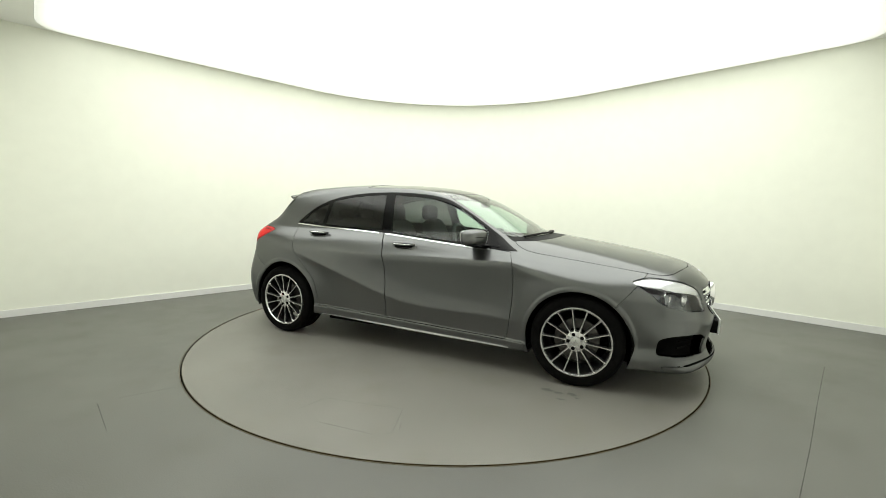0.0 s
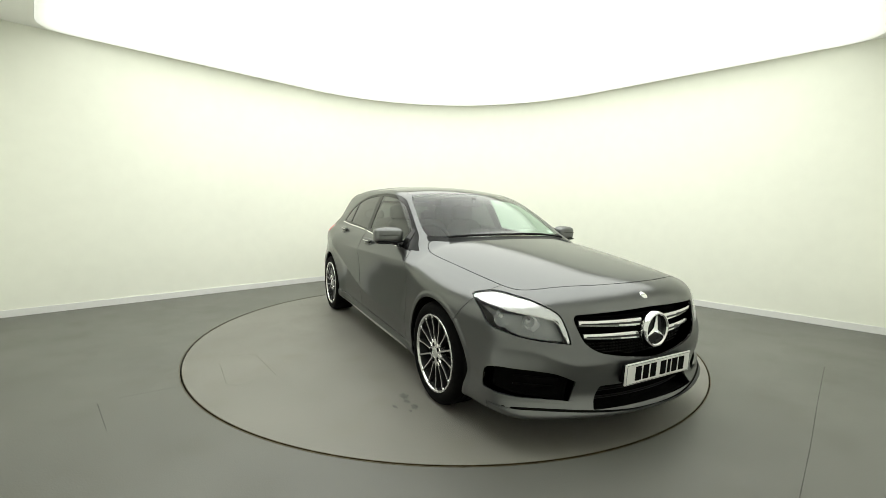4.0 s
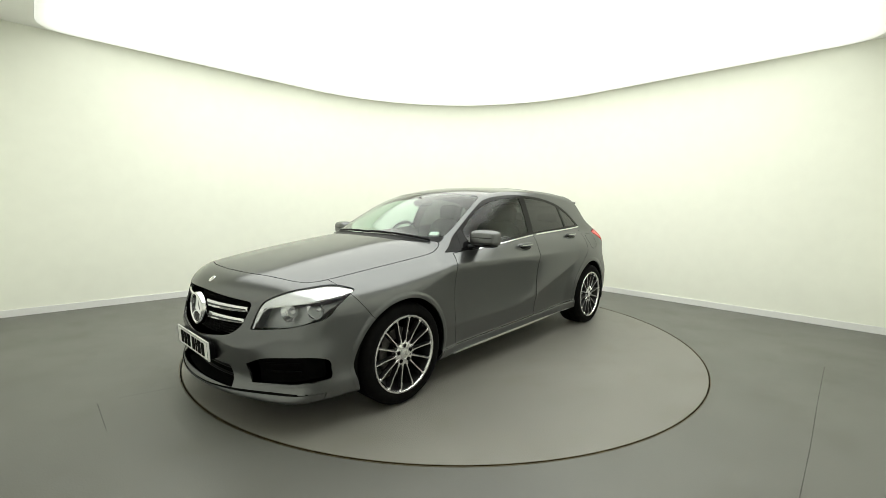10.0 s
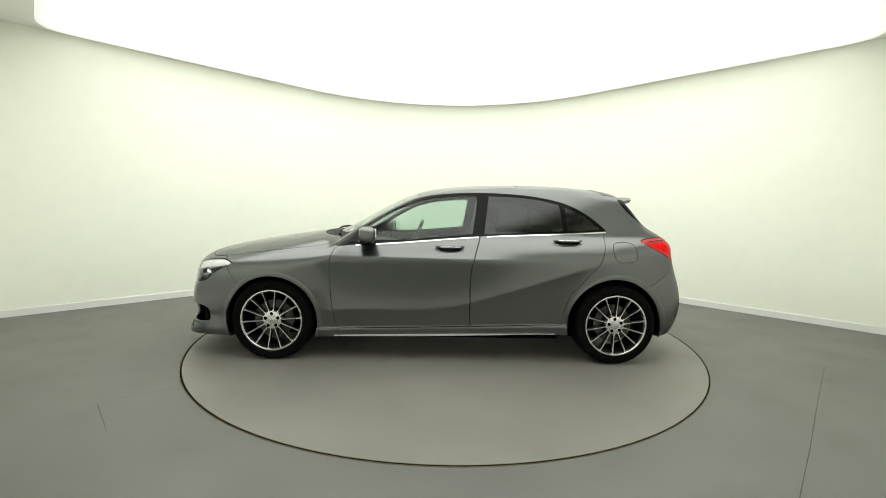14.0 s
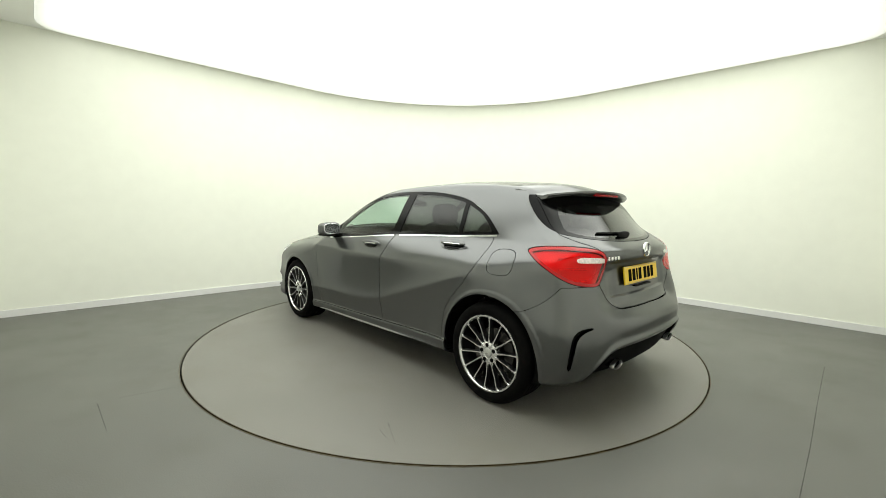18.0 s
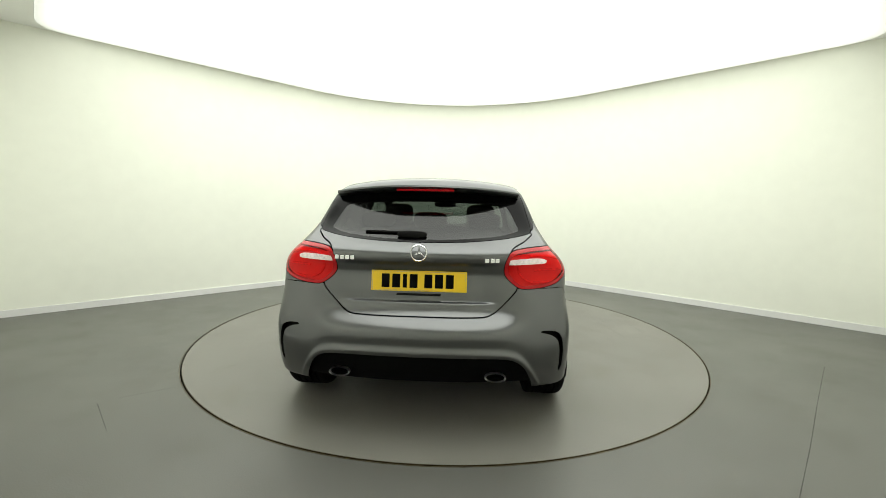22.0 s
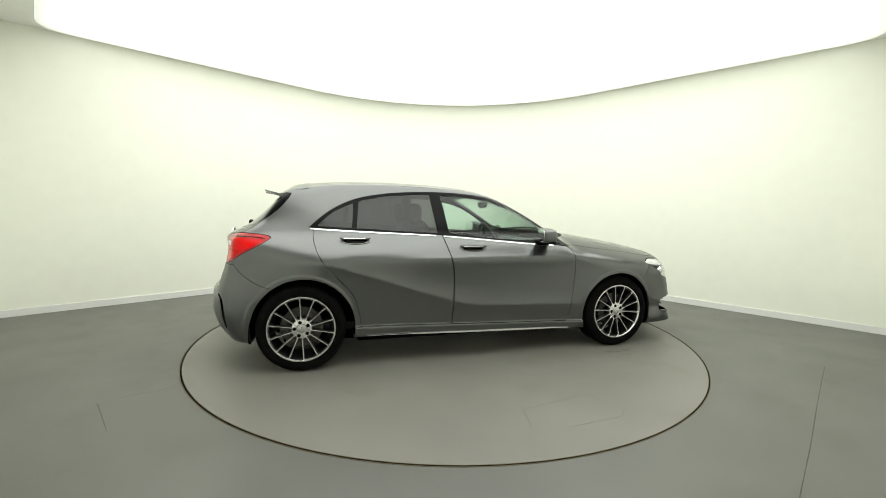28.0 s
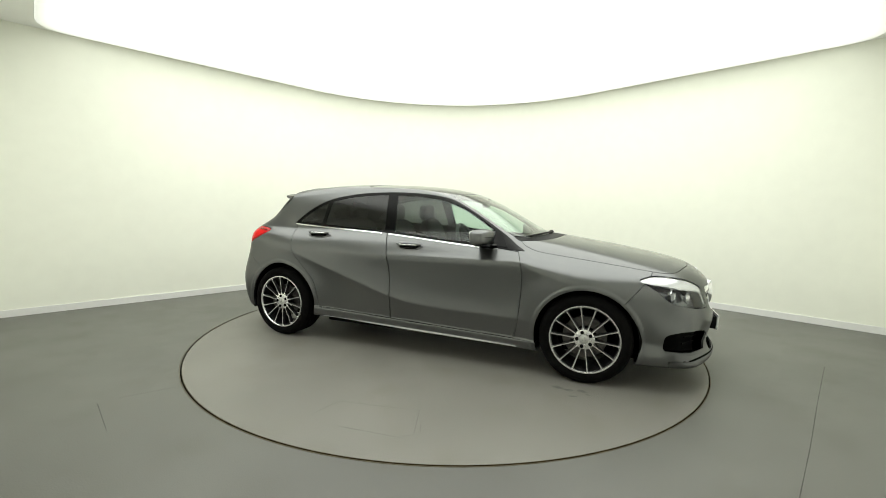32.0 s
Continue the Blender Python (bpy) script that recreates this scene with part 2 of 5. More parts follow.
# ---- floor: one sheet with a round hole for the turntable ----
def floor_material(name, color, warm, radial=0.0):
    """Speckled grey safety vinyl with scuffs."""
    m = material(name, color, 0.42, vary=0.50, scale=190, big=0.10, big_scale=1.1, bump=0.42, bump_scale=130)
    n, l = m.node_tree.nodes, m.node_tree.links
    b = n["Principled BSDF"]
    co = n.new("ShaderNodeTexCoord")
    vo = n.new("ShaderNodeTexVoronoi")
    vo.inputs["Scale"].default_value = 75
    l.new(co.outputs["Object"], vo.inputs["Vector"])
    ra = n.new("ShaderNodeMapRange")
    ra.inputs["From Min"].default_value, ra.inputs["From Max"].default_value = 0.06, 0.16
    ra.inputs["To Min"].default_value, ra.inputs["To Max"].default_value = 0.85, 0.0
    l.new(vo.outputs["Distance"], ra.inputs["Value"])
    old = b.inputs["Base Color"].links[0].from_socket
    mx = n.new("ShaderNodeMix")
    mx.data_type = "RGBA"
    l.new(ra.outputs[0], mx.inputs[0])
    l.new(old, mx.inputs[6])
    mx.inputs[7].default_value = (*warm, 1)
    # worn, stained areas
    st = n.new("ShaderNodeTexNoise")
    st.inputs["Scale"].default_value, st.inputs["Detail"].default_value, st.inputs["Roughness"].default_value = 2.6, 8, 0.65
    l.new(co.outputs["Object"], st.inputs["Vector"])
    sr = n.new("ShaderNodeMapRange")
    sr.inputs["From Min"].default_value, sr.inputs["From Max"].default_value = 0.52, 0.75
    sr.inputs["To Min"].default_value, sr.inputs["To Max"].default_value = 0.0, 0.5
    l.new(st.outputs["Fac"], sr.inputs["Value"])
    m2 = n.new("ShaderNodeMix")
    m2.data_type = "RGBA"
    l.new(sr.outputs[0], m2.inputs[0])
    l.new(mx.outputs[2], m2.inputs[6])
    m2.inputs[7].default_value = (color[0] * 0.82, color[1] * 0.8, color[2] * 0.7, 1)
    l.new(m2.outputs[2], b.inputs["Base Color"])
    rr = n.new("ShaderNodeMapRange")
    rr.inputs["To Min"].default_value, rr.inputs["To Max"].default_value = 0.36, 0.55
    l.new(st.outputs["Fac"], rr.inputs["Value"])
    l.new(rr.outputs[0], b.inputs["Roughness"])
    return m


FLOOR = floor_material("grey_speckled_vinyl", (0.122, 0.122, 0.110), (0.27, 0.25, 0.222))
DISC = floor_material("worn_turntable_vinyl", (0.192, 0.184, 0.166), (0.265, 0.238, 0.217))


def ring_sheet(r0, outline_pts, z, thick):
    """The floor between a circle and the room's outline."""
    bm = bmesh.new()
    steps = 144
    a_in = [2 * math.pi * k / steps for k in range(steps)]

    def reach(a):
        d = Vector((math.cos(a), math.sin(a)))
        best = 99.0
        for i in range(len(outline_pts)):
            p, q = Vector(outline_pts[i]), Vector(outline_pts[(i + 1) % len(outline_pts)])
            e = q - p
            det = d.x * -e.y + d.y * e.x
            if abs(det) < 1e-9:
                continue
            t = (p.x * -e.y + p.y * e.x) / det
            u = (d.x * p.y - d.y * p.x) / det
            if t > 0 and -1e-6 <= u <= 1 + 1e-6:
                best = min(best, t)
        return d * best
    top_in = [bm.verts.new((r0 * math.cos(a), r0 * math.sin(a), z)) for a in a_in]
    low_in = [bm.verts.new((r0 * math.cos(a), r0 * math.sin(a), z - thick)) for a in a_in]
    top_out = [bm.verts.new((*reach(a), z)) for a in a_in]
    for k in range(steps):
        j = (k + 1) % steps
        bm.faces.new((top_in[k], top_out[k], top_out[j], top_in[j]))
        bm.faces.new((low_in[k], top_in[k], top_in[j], low_in[j]))
    return bm


tagged(part("floor", ring_sheet(RING_R + 0.0075, outer, 0.0, 0.06), FLOOR, None, smooth=False),
       "grey speckled vinyl studio floor with scuffs", "floor", kind="structure")
bm = lathe_bm([(RING_R - 0.06, -0.06), (RING_R + 0.05, -0.06)], 144, "Z")
tagged(part("floor_pit", bm, LINER, None, smooth=False), "dark gap beneath the turntable's rim", "floor pit", kind="structure")
BRASS = material("worn_brass_edge", (0.10, 0.08, 0.045), 0.5, 0.6, vary=0.4, scale=18)
bm = lathe_bm([(RING_R + 0.0065, -0.03), (RING_R + 0.0065, 0.0015), (RING_R + 0.0115, 0.0015), (RING_R + 0.0115, -0.01)], 144, "Z")
bm.transform(pose(-0.0035, 0, 0))
tagged(part("trim_ring", bm, BRASS, None), "thin worn brass edging round the turntable", "floor trim", kind="structure")

turntable = tagged(new("turntable"), "round grey vinyl turntable flush with the floor", "turntable")
bm = lathe_bm([(0.0005, 0.0), (1.0, 0.0), (RING_R - 0.0065, 0.0)], 144, "Z")
part("disc", bm, DISC, turntable, "worn grey vinyl disc", smooth=False)
bm = lathe_bm([(RING_R - 0.0065, 0.0012), (RING_R - 0.0035, 0.0012), (RING_R - 0.0035, -0.05)], 144, "Z")
part("rim", bm, BRASS, turntable, "worn brass rim")


# seams of the vinyl sheets, scratches and stains
SEAM = material("dark_vinyl_seam", (0.045, 0.043, 0.038), 0.6, vary=0.5, scale=30)
SCRATCH = material("dull_scratch", (0.135, 0.130, 0.117), 0.6, vary=0.4, scale=30)
STAIN = material("dark_oil_stain", (0.10, 0.098, 0.09), 0.35, vary=0.5, scale=60)


def strip_bm(points, width, seed=0, z=0.0006):
    """A thin, slightly ragged strip on the floor."""
    rnd = random.Random(seed)
    bm = bmesh.new()
    left, right = [], []
    pts = []
    for (x0, y0), (x1, y1) in zip(points, points[1:]):
        k = max(2, int(math.hypot(x1 - x0, y1 - y0) / 0.03))
        pts += [(x0 + (x1 - x0) * i / k, y0 + (y1 - y0) * i / k) for i in range(k)]
    pts.append(points[-1])
    for i, (x, y) in enumerate(pts):
        a, b = pts[max(0, i - 1)], pts[min(len(pts) - 1, i + 1)]
        d = Vector((b[0] - a[0], b[1] - a[1])).normalized()
        w = width * (0.25 + 0.75 * rnd.random()) / 2
        left.append(bm.verts.new((x - d.y * w, y + d.x * w, z)))
        right.append(bm.verts.new((x + d.y * w, y - d.x * w, z)))
    for k in range(len(pts) - 1):
        bm.faces.new((right[k], right[k + 1], left[k + 1], left[k]))
    return bm


def blot_bm(x, y, r, seed, z=0.0005):
    """A flat ragged blot."""
    rnd = random.Random(seed)
    bm = bmesh.new()
    bm.faces.new([bm.verts.new((x + r * k * math.cos(a), y + r * 0.55 * k * math.sin(a), z)) for a, k in
                  ((2 * math.pi * i / 18, 0.55 + 0.6 * rnd.random()) for i in range(18))])
    return bm


floor_ob = bpy.data.objects["floor"]
for k, line in enumerate((((-2.02, -1.64), (-1.76, -1.46)), ((-2.09, -1.72), (-1.79, -2.02)), ((3.05, -0.84), (2.42, -1.50), (1.94, -2.01), (1.35, -2.62)), ((-2.6, -2.0), (-2.35, -1.8)))):
    part("floor_seam", strip_bm(line, 0.006 if k < 3 else 0.003, k), SEAM, floor_ob, smooth=False, auto=False)
part("floor_stain", blot_bm(-1.95, -2.14, 0.010, 5), STAIN, floor_ob, smooth=False, auto=False)
for k, line in enumerate((((-0.055, -1.94), (-0.012, -1.745), (0.50, -1.65), (0.58, -1.89)), ((0.575, -1.79), (0.615, -1.88)), ((0.64, -1.85), (0.528, -1.965), (0.13, -2.0)),
                          ((-1.128, 1.52), (-1.33, 1.62)), ((-1.16, 1.60), (-1.25, 1.62)))):
    part("scratch", strip_bm(line, 0.007, 20 + k), SCRATCH, turntable, "dark scratch in the vinyl", smooth=False, auto=False)
for k, (x, y, w) in enumerate(((1.22, -0.955, 0.05), (1.30, -0.97, 0.035), (1.38, -0.955, 0.045), (1.42, -0.998, 0.02), (1.33, -1.06, 0.03))):
    part("stain", blot_bm(x, y, w, 40 + k), STAIN, turntable, "dark tyre stain", smooth=False, auto=False)


# ---- the car: x forward from the middle of the wheelbase, y to its left, z up from the floor ----
car = tagged(new("hatchback_car"), "dark grey metallic five-door hatchback car parked on the turntable", "car")
AXLE_F, AXLE_R = 1.3495, -1.3495
WHEEL_Z, TYRE_R = 0.318, 0.318


def spline(xs, ys):
    """A natural cubic through a few stations, straight beyond its ends."""
    xs, ys = np.array(xs, float), np.array(ys, float)
    if xs[0] > xs[-1]:
        xs, ys = xs[::-1], ys[::-1]
    n = len(xs)
    h = np.diff(xs)
    a = np.eye(n)
    rhs = np.zeros(n)
    for i in range(1, n - 1):
        a[i, i - 1:i + 2] = h[i - 1], 2 * (h[i - 1] + h[i]), h[i]
        rhs[i] = 6 * ((ys[i + 1] - ys[i]) / h[i] - (ys[i] - ys[i - 1]) / h[i - 1])
    m = np.linalg.solve(a, rhs)

    def at(x):
        x = np.asarray(x, float)
        c = np.clip(x, xs[0], xs[-1])
        i = np.clip(np.searchsorted(xs, c) - 1, 0, n - 2)
        t0, t1, hh = c - xs[i], xs[i + 1] - c, h[i]
        v = (m[i] * t1 ** 3 + m[i + 1] * t0 ** 3) / (6 * hh) + (ys[i] / hh - m[i] * hh / 6) * t1 + (ys[i + 1] / hh - m[i + 1] * hh / 6) * t0
        s0 = (ys[1] - ys[0]) / h[0] - h[0] * (m[1] + 2 * m[0]) / 6
        s1 = (ys[-1] - ys[-2]) / h[-1] + h[-1] * (m[-2] + 2 * m[-1]) / 6
        return v + np.where(x < xs[0], (x - xs[0]) * s0, 0) + np.where(x > xs[-1], (x - xs[-1]) * s1, 0)
    return at


def step(a, b, x):
    t = np.clip((x - a) / (b - a), 0, 1)
    return t * t * (3 - 2 * t)


def smax(a, b, k):
    h = np.maximum(k - np.abs(a - b), 0) / k
    return np.maximum(a, b) + h * h * k * 0.25


# side view of the centre line
TOP_HOOD = spline([2.30, 2.22, 2.14, 2.05, 1.85, 1.57, 1.25, 0.95, 0.60], [0.64, 0.715, 0.775, 0.817, 0.870, 0.922, 0.972, 1.010, 1.03])
TOP_CABIN = spline([1.10, 0.95, 0.75, 0.48, 0.21, -0.06, -0.44, -0.88, -1.32, -1.60, -1.9],
                   [0.895, 0.990, 1.108, 1.258, 1.366, 1.412, 1.434, 1.435, 1.407, 1.370, 1.315])
# half width over height amidships, and its share along the car
WIDTH_Z = spline([0.10, 0.20, 0.30, 0.45, 0.60, 0.75, 0.82, 0.86, 0.90, 0.955, 1.00, 1.05, 1.15, 1.25, 1.33, 1.45],
                 [0.800, 0.826, 0.842, 0.854, 0.863, 0.872, 0.870, 0.858, 0.839, 0.803, 0.766, 0.741, 0.698, 0.651, 0.609, 0.545])
PLAN = spline([2.1, 1.9, 1.7, 1.35, 0.9, 0.0, -0.6, -1.1, -1.4, -1.7, -1.95, -2.1],
              [0.90, 0.945, 0.975, 0.998, 0.996, 1.0, 1.0, 1.0, 0.990, 0.955, 0.900, 0.86])
CABIN_PLAN = spline([1.2, 0.8, 0.3, -0.3, -0.8, -1.3, -1.7, -2.0], [0.93, 0.965, 1.0, 1.0, 0.992, 0.968, 0.905, 0.82])
LOWER_LINE = spline([1.0, 0.82, 0.39, -0.05, -0.49, -0.93, -1.15, -1.5], [0.405, 0.41, 0.418, 0.447, 0.568, 0.714, 0.785, 0.83])
NOSE = spline([0.10, 0.16, 0.20, 0.26, 0.33, 0.45, 0.56, 0.66, 0.74, 0.80, 0.90], [2.18, 2.255, 2.262, 2.225, 2.222, 2.245, 2.235, 2.212, 2.182, 2.130, 1.99])
TAIL = spline([0.12, 0.20, 0.30, 0.42, 0.50, 0.585, 0.625, 0.65, 0.76, 0.86, 0.915, 0.945, 0.970, 0.990, 1.01, 1.03, 1.06, 1.10, 1.17, 1.24, 1.32, 1.42],
              [-1.86, -1.93, -1.995, -2.035, -2.045, -2.030, -1.985, -1.958, -1.925, -1.912, -1.930, -1.938, -1.934, -1.914, -1.880, -1.842, -1.792, -1.740, -1.664, -1.593, -1.515, -1.42])
# the same beside the tailgate, with no ledge over the bumper
TAIL_SIDE = spline([0.12, 0.20, 0.30, 0.42, 0.50, 0.60, 0.70, 0.80, 0.90, 0.955, 1.01, 1.06, 1.10, 1.17, 1.24, 1.32, 1.42],
                   [-1.86, -1.93, -1.995, -2.033, -2.037, -2.022, -1.993, -1.962, -1.945, -1.930, -1.870, -1.792, -1.740, -1.664, -1.593, -1.515, -1.42])
DIFFUSER_LIP = spline([0.0, 0.40, 0.48, 0.56, 0.62, 0.67], [0.457, 0.454, 0.446, 0.410, 0.335, 0.25])


def sill_line(x):
    """Height of the body's lower edge along the car."""
    return 0.179 + 0.046 * np.clip((0.963 - x) / 1.93, 0, 1)


def body(p):
    """Below zero inside the body's skin."""
    x, y, z = p[..., 0], np.abs(p[..., 1]), p[..., 2]
    hood = z - TOP_HOOD(x) + 0.026 * (y / 0.5) ** 2 + 0.044 * (y / 0.70) ** 4
    crown = 0.085 - 0.022 * step(0.5, -0.1, x) + 0.01 * step(-0.9, -1.4, x)
    cabin = z - TOP_CABIN(x) + crown * (y / 0.65) ** 2.2
    top = -smax(-hood, -cabin, 0.045)
    w = WIDTH_Z(z)
    share = PLAN(x) + (CABIN_PLAN(x) - PLAN(x)) * step(0.86, 1.02, z)
    w = w * share + 0.035 * step(1.72, 2.0, x) * step(0.55, 0.36, z) + 0.032 * step(1.5, 1.7, x) * step(2.0, 1.8, x) * step(0.36, 0.20, z)
    # pressed lines
    low, sh = z - LOWER_LINE(x), z - 0.822 - 0.01 * x
    fade = step(1.05, 0.75, x) * step(-1.45, -1.0, x)
    w = w + 0.020 * fade * np.exp((0.012 - np.sqrt(low ** 2 + 1.44e-4)) / np.where(low > 0, 0.10, 0.07))
    w = w + 0.015 * step(1.9, 1.6, x) * step(-1.0, -0.2, x) * np.exp((0.009 - np.sqrt(sh ** 2 + 8.1e-5)) / np.where(sh > 0, 0.03, 0.09))
    # arches swell outwards
    for ax, r in ((AXLE_F, 0.355), (AXLE_R, 0.372)):
        d = np.sqrt((x - ax) ** 2 + (z - WHEEL_Z) ** 2)
        w = w + 0.018 * step(r + 0.24, r - 0.02, d) + 0.005 * step(r + 0.035, r + 0.012, d)
    hip = step(-1.2, -1.75, x)
    w = w - 0.010 * hip * np.exp(-((z - 0.80) / 0.08) ** 2) + 0.040 * hip * np.exp(-((z - 0.98) / 0.10) ** 2)
    w = w + 0.030 * step(-1.5, -1.8, x) * step(0.74, 0.52, z)
    sk = 0.256 + 0.030 * (0.99 - x)
    w = w + 0.014 * step(sk + 0.012, sk - 0.020, z) * step(1.10, 0.96, x) * step(-1.10, -0.96, x)
    side = y - w
    shoulder = 0.05 + 0.05 * step(0.9, 1.4, x)
    f = smax(top, side, shoulder)
    full = step(0.52, 0.36, z)
    nose = x - NOSE(z) + (0.103 - 0.012 * full) * (y / 0.5) ** (2.2 - 0.1 * full)
    bl = z - 0.452 - 0.068 * step(0.46, 0.72, y)
    nose = nose - 0.013 * step(0.25, 0.45, y) * np.exp(-np.sqrt(bl ** 2 + 1e-4) / 0.045)
    f = smax(f, nose, 0.07)
    glassy = step(0.98, 1.10, z)
    edge = step(0.40, 0.64, y)
    tail = TAIL(z) * (1 - edge) + TAIL_SIDE(z) * edge - x + (0.074 + 0.021 * glassy - 0.040 * step(1.08, 1.30, z)) * (y / 0.6) ** (2.6 - 0.6 * glassy)
    # the plate's shallow niche and the rolled lip over the diffuser
    tail = tail + 0.015 * step(0.46, 0.34, y) * step(0.696, 0.712, z) * step(0.926, 0.898, z)
    zl = DIFFUSER_LIP(y)
    tail = tail - 0.016 * step(0.69, 0.62, y) * np.exp(-((z - zl) / 0.02) ** 2)
    f = smax(f, tail, 0.07)
    under = sill_line(x) - z
    return smax(f, under, 0.03)


def skin():
    """Rays from the car's spine meet the skin: points, outward directions and triangles of its left half."""
    mid, end, around = 260, 115, 270
    us = []
    for k in range(end):
        us.append((-1.30, -math.pi / 2 * (1 - k / end)))
    for k in range(mid + 1):
        us.append((-1.30 + 2.80 * k / mid, 0.0))
    for k in range(1, end + 1):
        us.append((1.50, math.pi / 2 * k / end))
    us = np.array(us)
    turn = np.linspace(-1, 1, around + 1)
    phi = math.pi / 2 * (0.6 * turn + 0.4 * turn ** 3)
    o = np.zeros((len(us), around + 1, 3))
    d = np.zeros_like(o)
    o[..., 0] = us[:, :1]
    o[..., 2] = (0.50 + 0.15 * step(0.9, -0.2, us[:, 0]))[:, None]
    al = us[:, 1:]
    d[..., 0] = np.sin(al)
    d[..., 1] = np.cos(al) * np.cos(phi)
    d[..., 2] = np.cos(al) * np.sin(phi)
    hi = np.full(o.shape[:2], 1.6)
    # first crossing outwards
    for s in np.linspace(1.6, 0.05, 60):
        hi = np.where(body(o + d * s) > 0, s, hi)
    lo = hi - 0.03
    for _ in range(3):
        lo = np.where(body(o + d * lo[..., None]) > 0, lo - 0.03, lo)
    for _ in range(22):
        mids = (lo + hi) / 2
        out = body(o + d * mids[..., None]) > 0
        hi, lo = np.where(out, mids, hi), np.where(out, lo, mids)
    v = (o + d * ((lo + hi) / 2)[..., None])
    v[:, 0, 1] = 0.0
    v[:, -1, 1] = 0.0
    nu, nv = v.shape[:2]
    v = v.reshape(-1, 3)
    e = 5e-4
    n = np.stack([body(v + np.eye(3)[i] * e) - body(v - np.eye(3)[i] * e) for i in range(3)], -1)
    on = np.abs(v[:, 1]) < 1e-6
    n[on, 1] = 0
    n /= np.linalg.norm(n, axis=1, keepdims=True) + 1e-12
    i, j = np.meshgrid(np.arange(nu - 1), np.arange(nv - 1), indexing="ij")
    a = (i * nv + j).ravel()
    t = np.concatenate([np.stack([a, a + nv + 1, a + nv], 1), np.stack([a, a + 1, a + nv + 1], 1)])
    return v, n, t


class Sheet:
    """The skin, cut piece by piece along smooth seams."""

    def __init__(self):
        self.v, self.n, self.rest = skin()

    def cut(self, tris, s):
        """Splits triangles where s changes sign: those below zero, and the others."""
        q = s[tris] < 0
        c = q.sum(1)
        ins, outs = [tris[c == 3]], [tris[c == 0]]
        for count in (1, 2):
            t = tris[c == count]
            if not len(t):
                continue
            odd = (q[c == count] == (count == 1)).argmax(1)
            r = np.arange(len(t))
            a, b, g = t[r, odd], t[r, (odd + 1) % 3], t[r, (odd + 2) % 3]
            ids = []
            for other in (b, g):
                w = (s[a] / (s[a] - s[other]))[:, None]
                pv = self.v[a] * (1 - w) + self.v[other] * w
                pn = self.n[a] * (1 - w) + self.n[other] * w
                ids.append(np.arange(len(self.v), len(self.v) + len(t)))
                self.v, self.n = np.concatenate([self.v, pv]), np.concatenate([self.n, pn / np.linalg.norm(pn, axis=1, keepdims=True)])
                s = np.concatenate([s, np.zeros(len(t))])
            p1, p2 = ids
            near = np.stack([a, p1, p2], 1)
            far = np.concatenate([np.stack([p1, b, g], 1), np.stack([p1, g, p2], 1)])
            (ins if count == 1 else outs).append(near)
            (outs if count == 1 else ins).append(far)
        return np.concatenate(ins), np.concatenate(outs)

    def take(self, field, gap=0.006, tris=None):
        """Cuts out where field(points) is below zero, leaving a gap; from the rest, or from a piece."""
        src = self.rest if tris is None else tris
        piece, left = self.cut(src, field(self.v))
        if tris is None:
            self.rest = left
        if gap:
            piece, _ = self.cut(piece, field(self.v) + gap)
        return piece if tris is None else (piece, left)

    def mesh(self, tris, shift=0.0):
        used, inv = np.unique(tris, return_inverse=True)
        v, n = self.v[used], self.n[used]
        t = inv.reshape(-1, 3)
        # weld
        key = np.round(v * 1e5).astype(np.int64)
        _, first, back = np.unique(key, axis=0, return_index=True, return_inverse=True)
        back = back.ravel()
        t = back[t]
        t = t[(t[:, 0] != t[:, 1]) & (t[:, 1] != t[:, 2]) & (t[:, 0] != t[:, 2])]
        v, n = v[first], n[first]
        return v + n * shift, n, t


def outline(points, steps=6, closed=True):
    """A soft closed outline through a few points; a point given twice stays a corner."""
    pts = [np.array(p, float) for p in points]
    out = []
    n = len(pts)
    for i in range(n):
        p0, p1, p2, p3 = pts[i - 1], pts[i], pts[(i + 1) % n], pts[(i + 2) % n]
        if np.allclose(p1, p2):
            continue
        m1 = (p2 - p0) / 2 if not np.allclose(p0, p1) else (p2 - p1) * 0.6
        m2 = (p3 - p1) / 2 if not np.allclose(p2, p3) else (p2 - p1) * 0.6
        lim = np.linalg.norm(p2 - p1)
        m1 = m1 * min(1, 1.2 * lim / (np.linalg.norm(m1) + 1e-9))
        m2 = m2 * min(1, 1.2 * lim / (np.linalg.norm(m2) + 1e-9))
        for k in range(steps):
            t = k / steps
            out.append((2 * t ** 3 - 3 * t ** 2 + 1) * p1 + (t ** 3 - 2 * t ** 2 + t) * m1 + (-2 * t ** 3 + 3 * t ** 2) * p2 + (t ** 3 - t ** 2) * m2)
    return np.array(out)


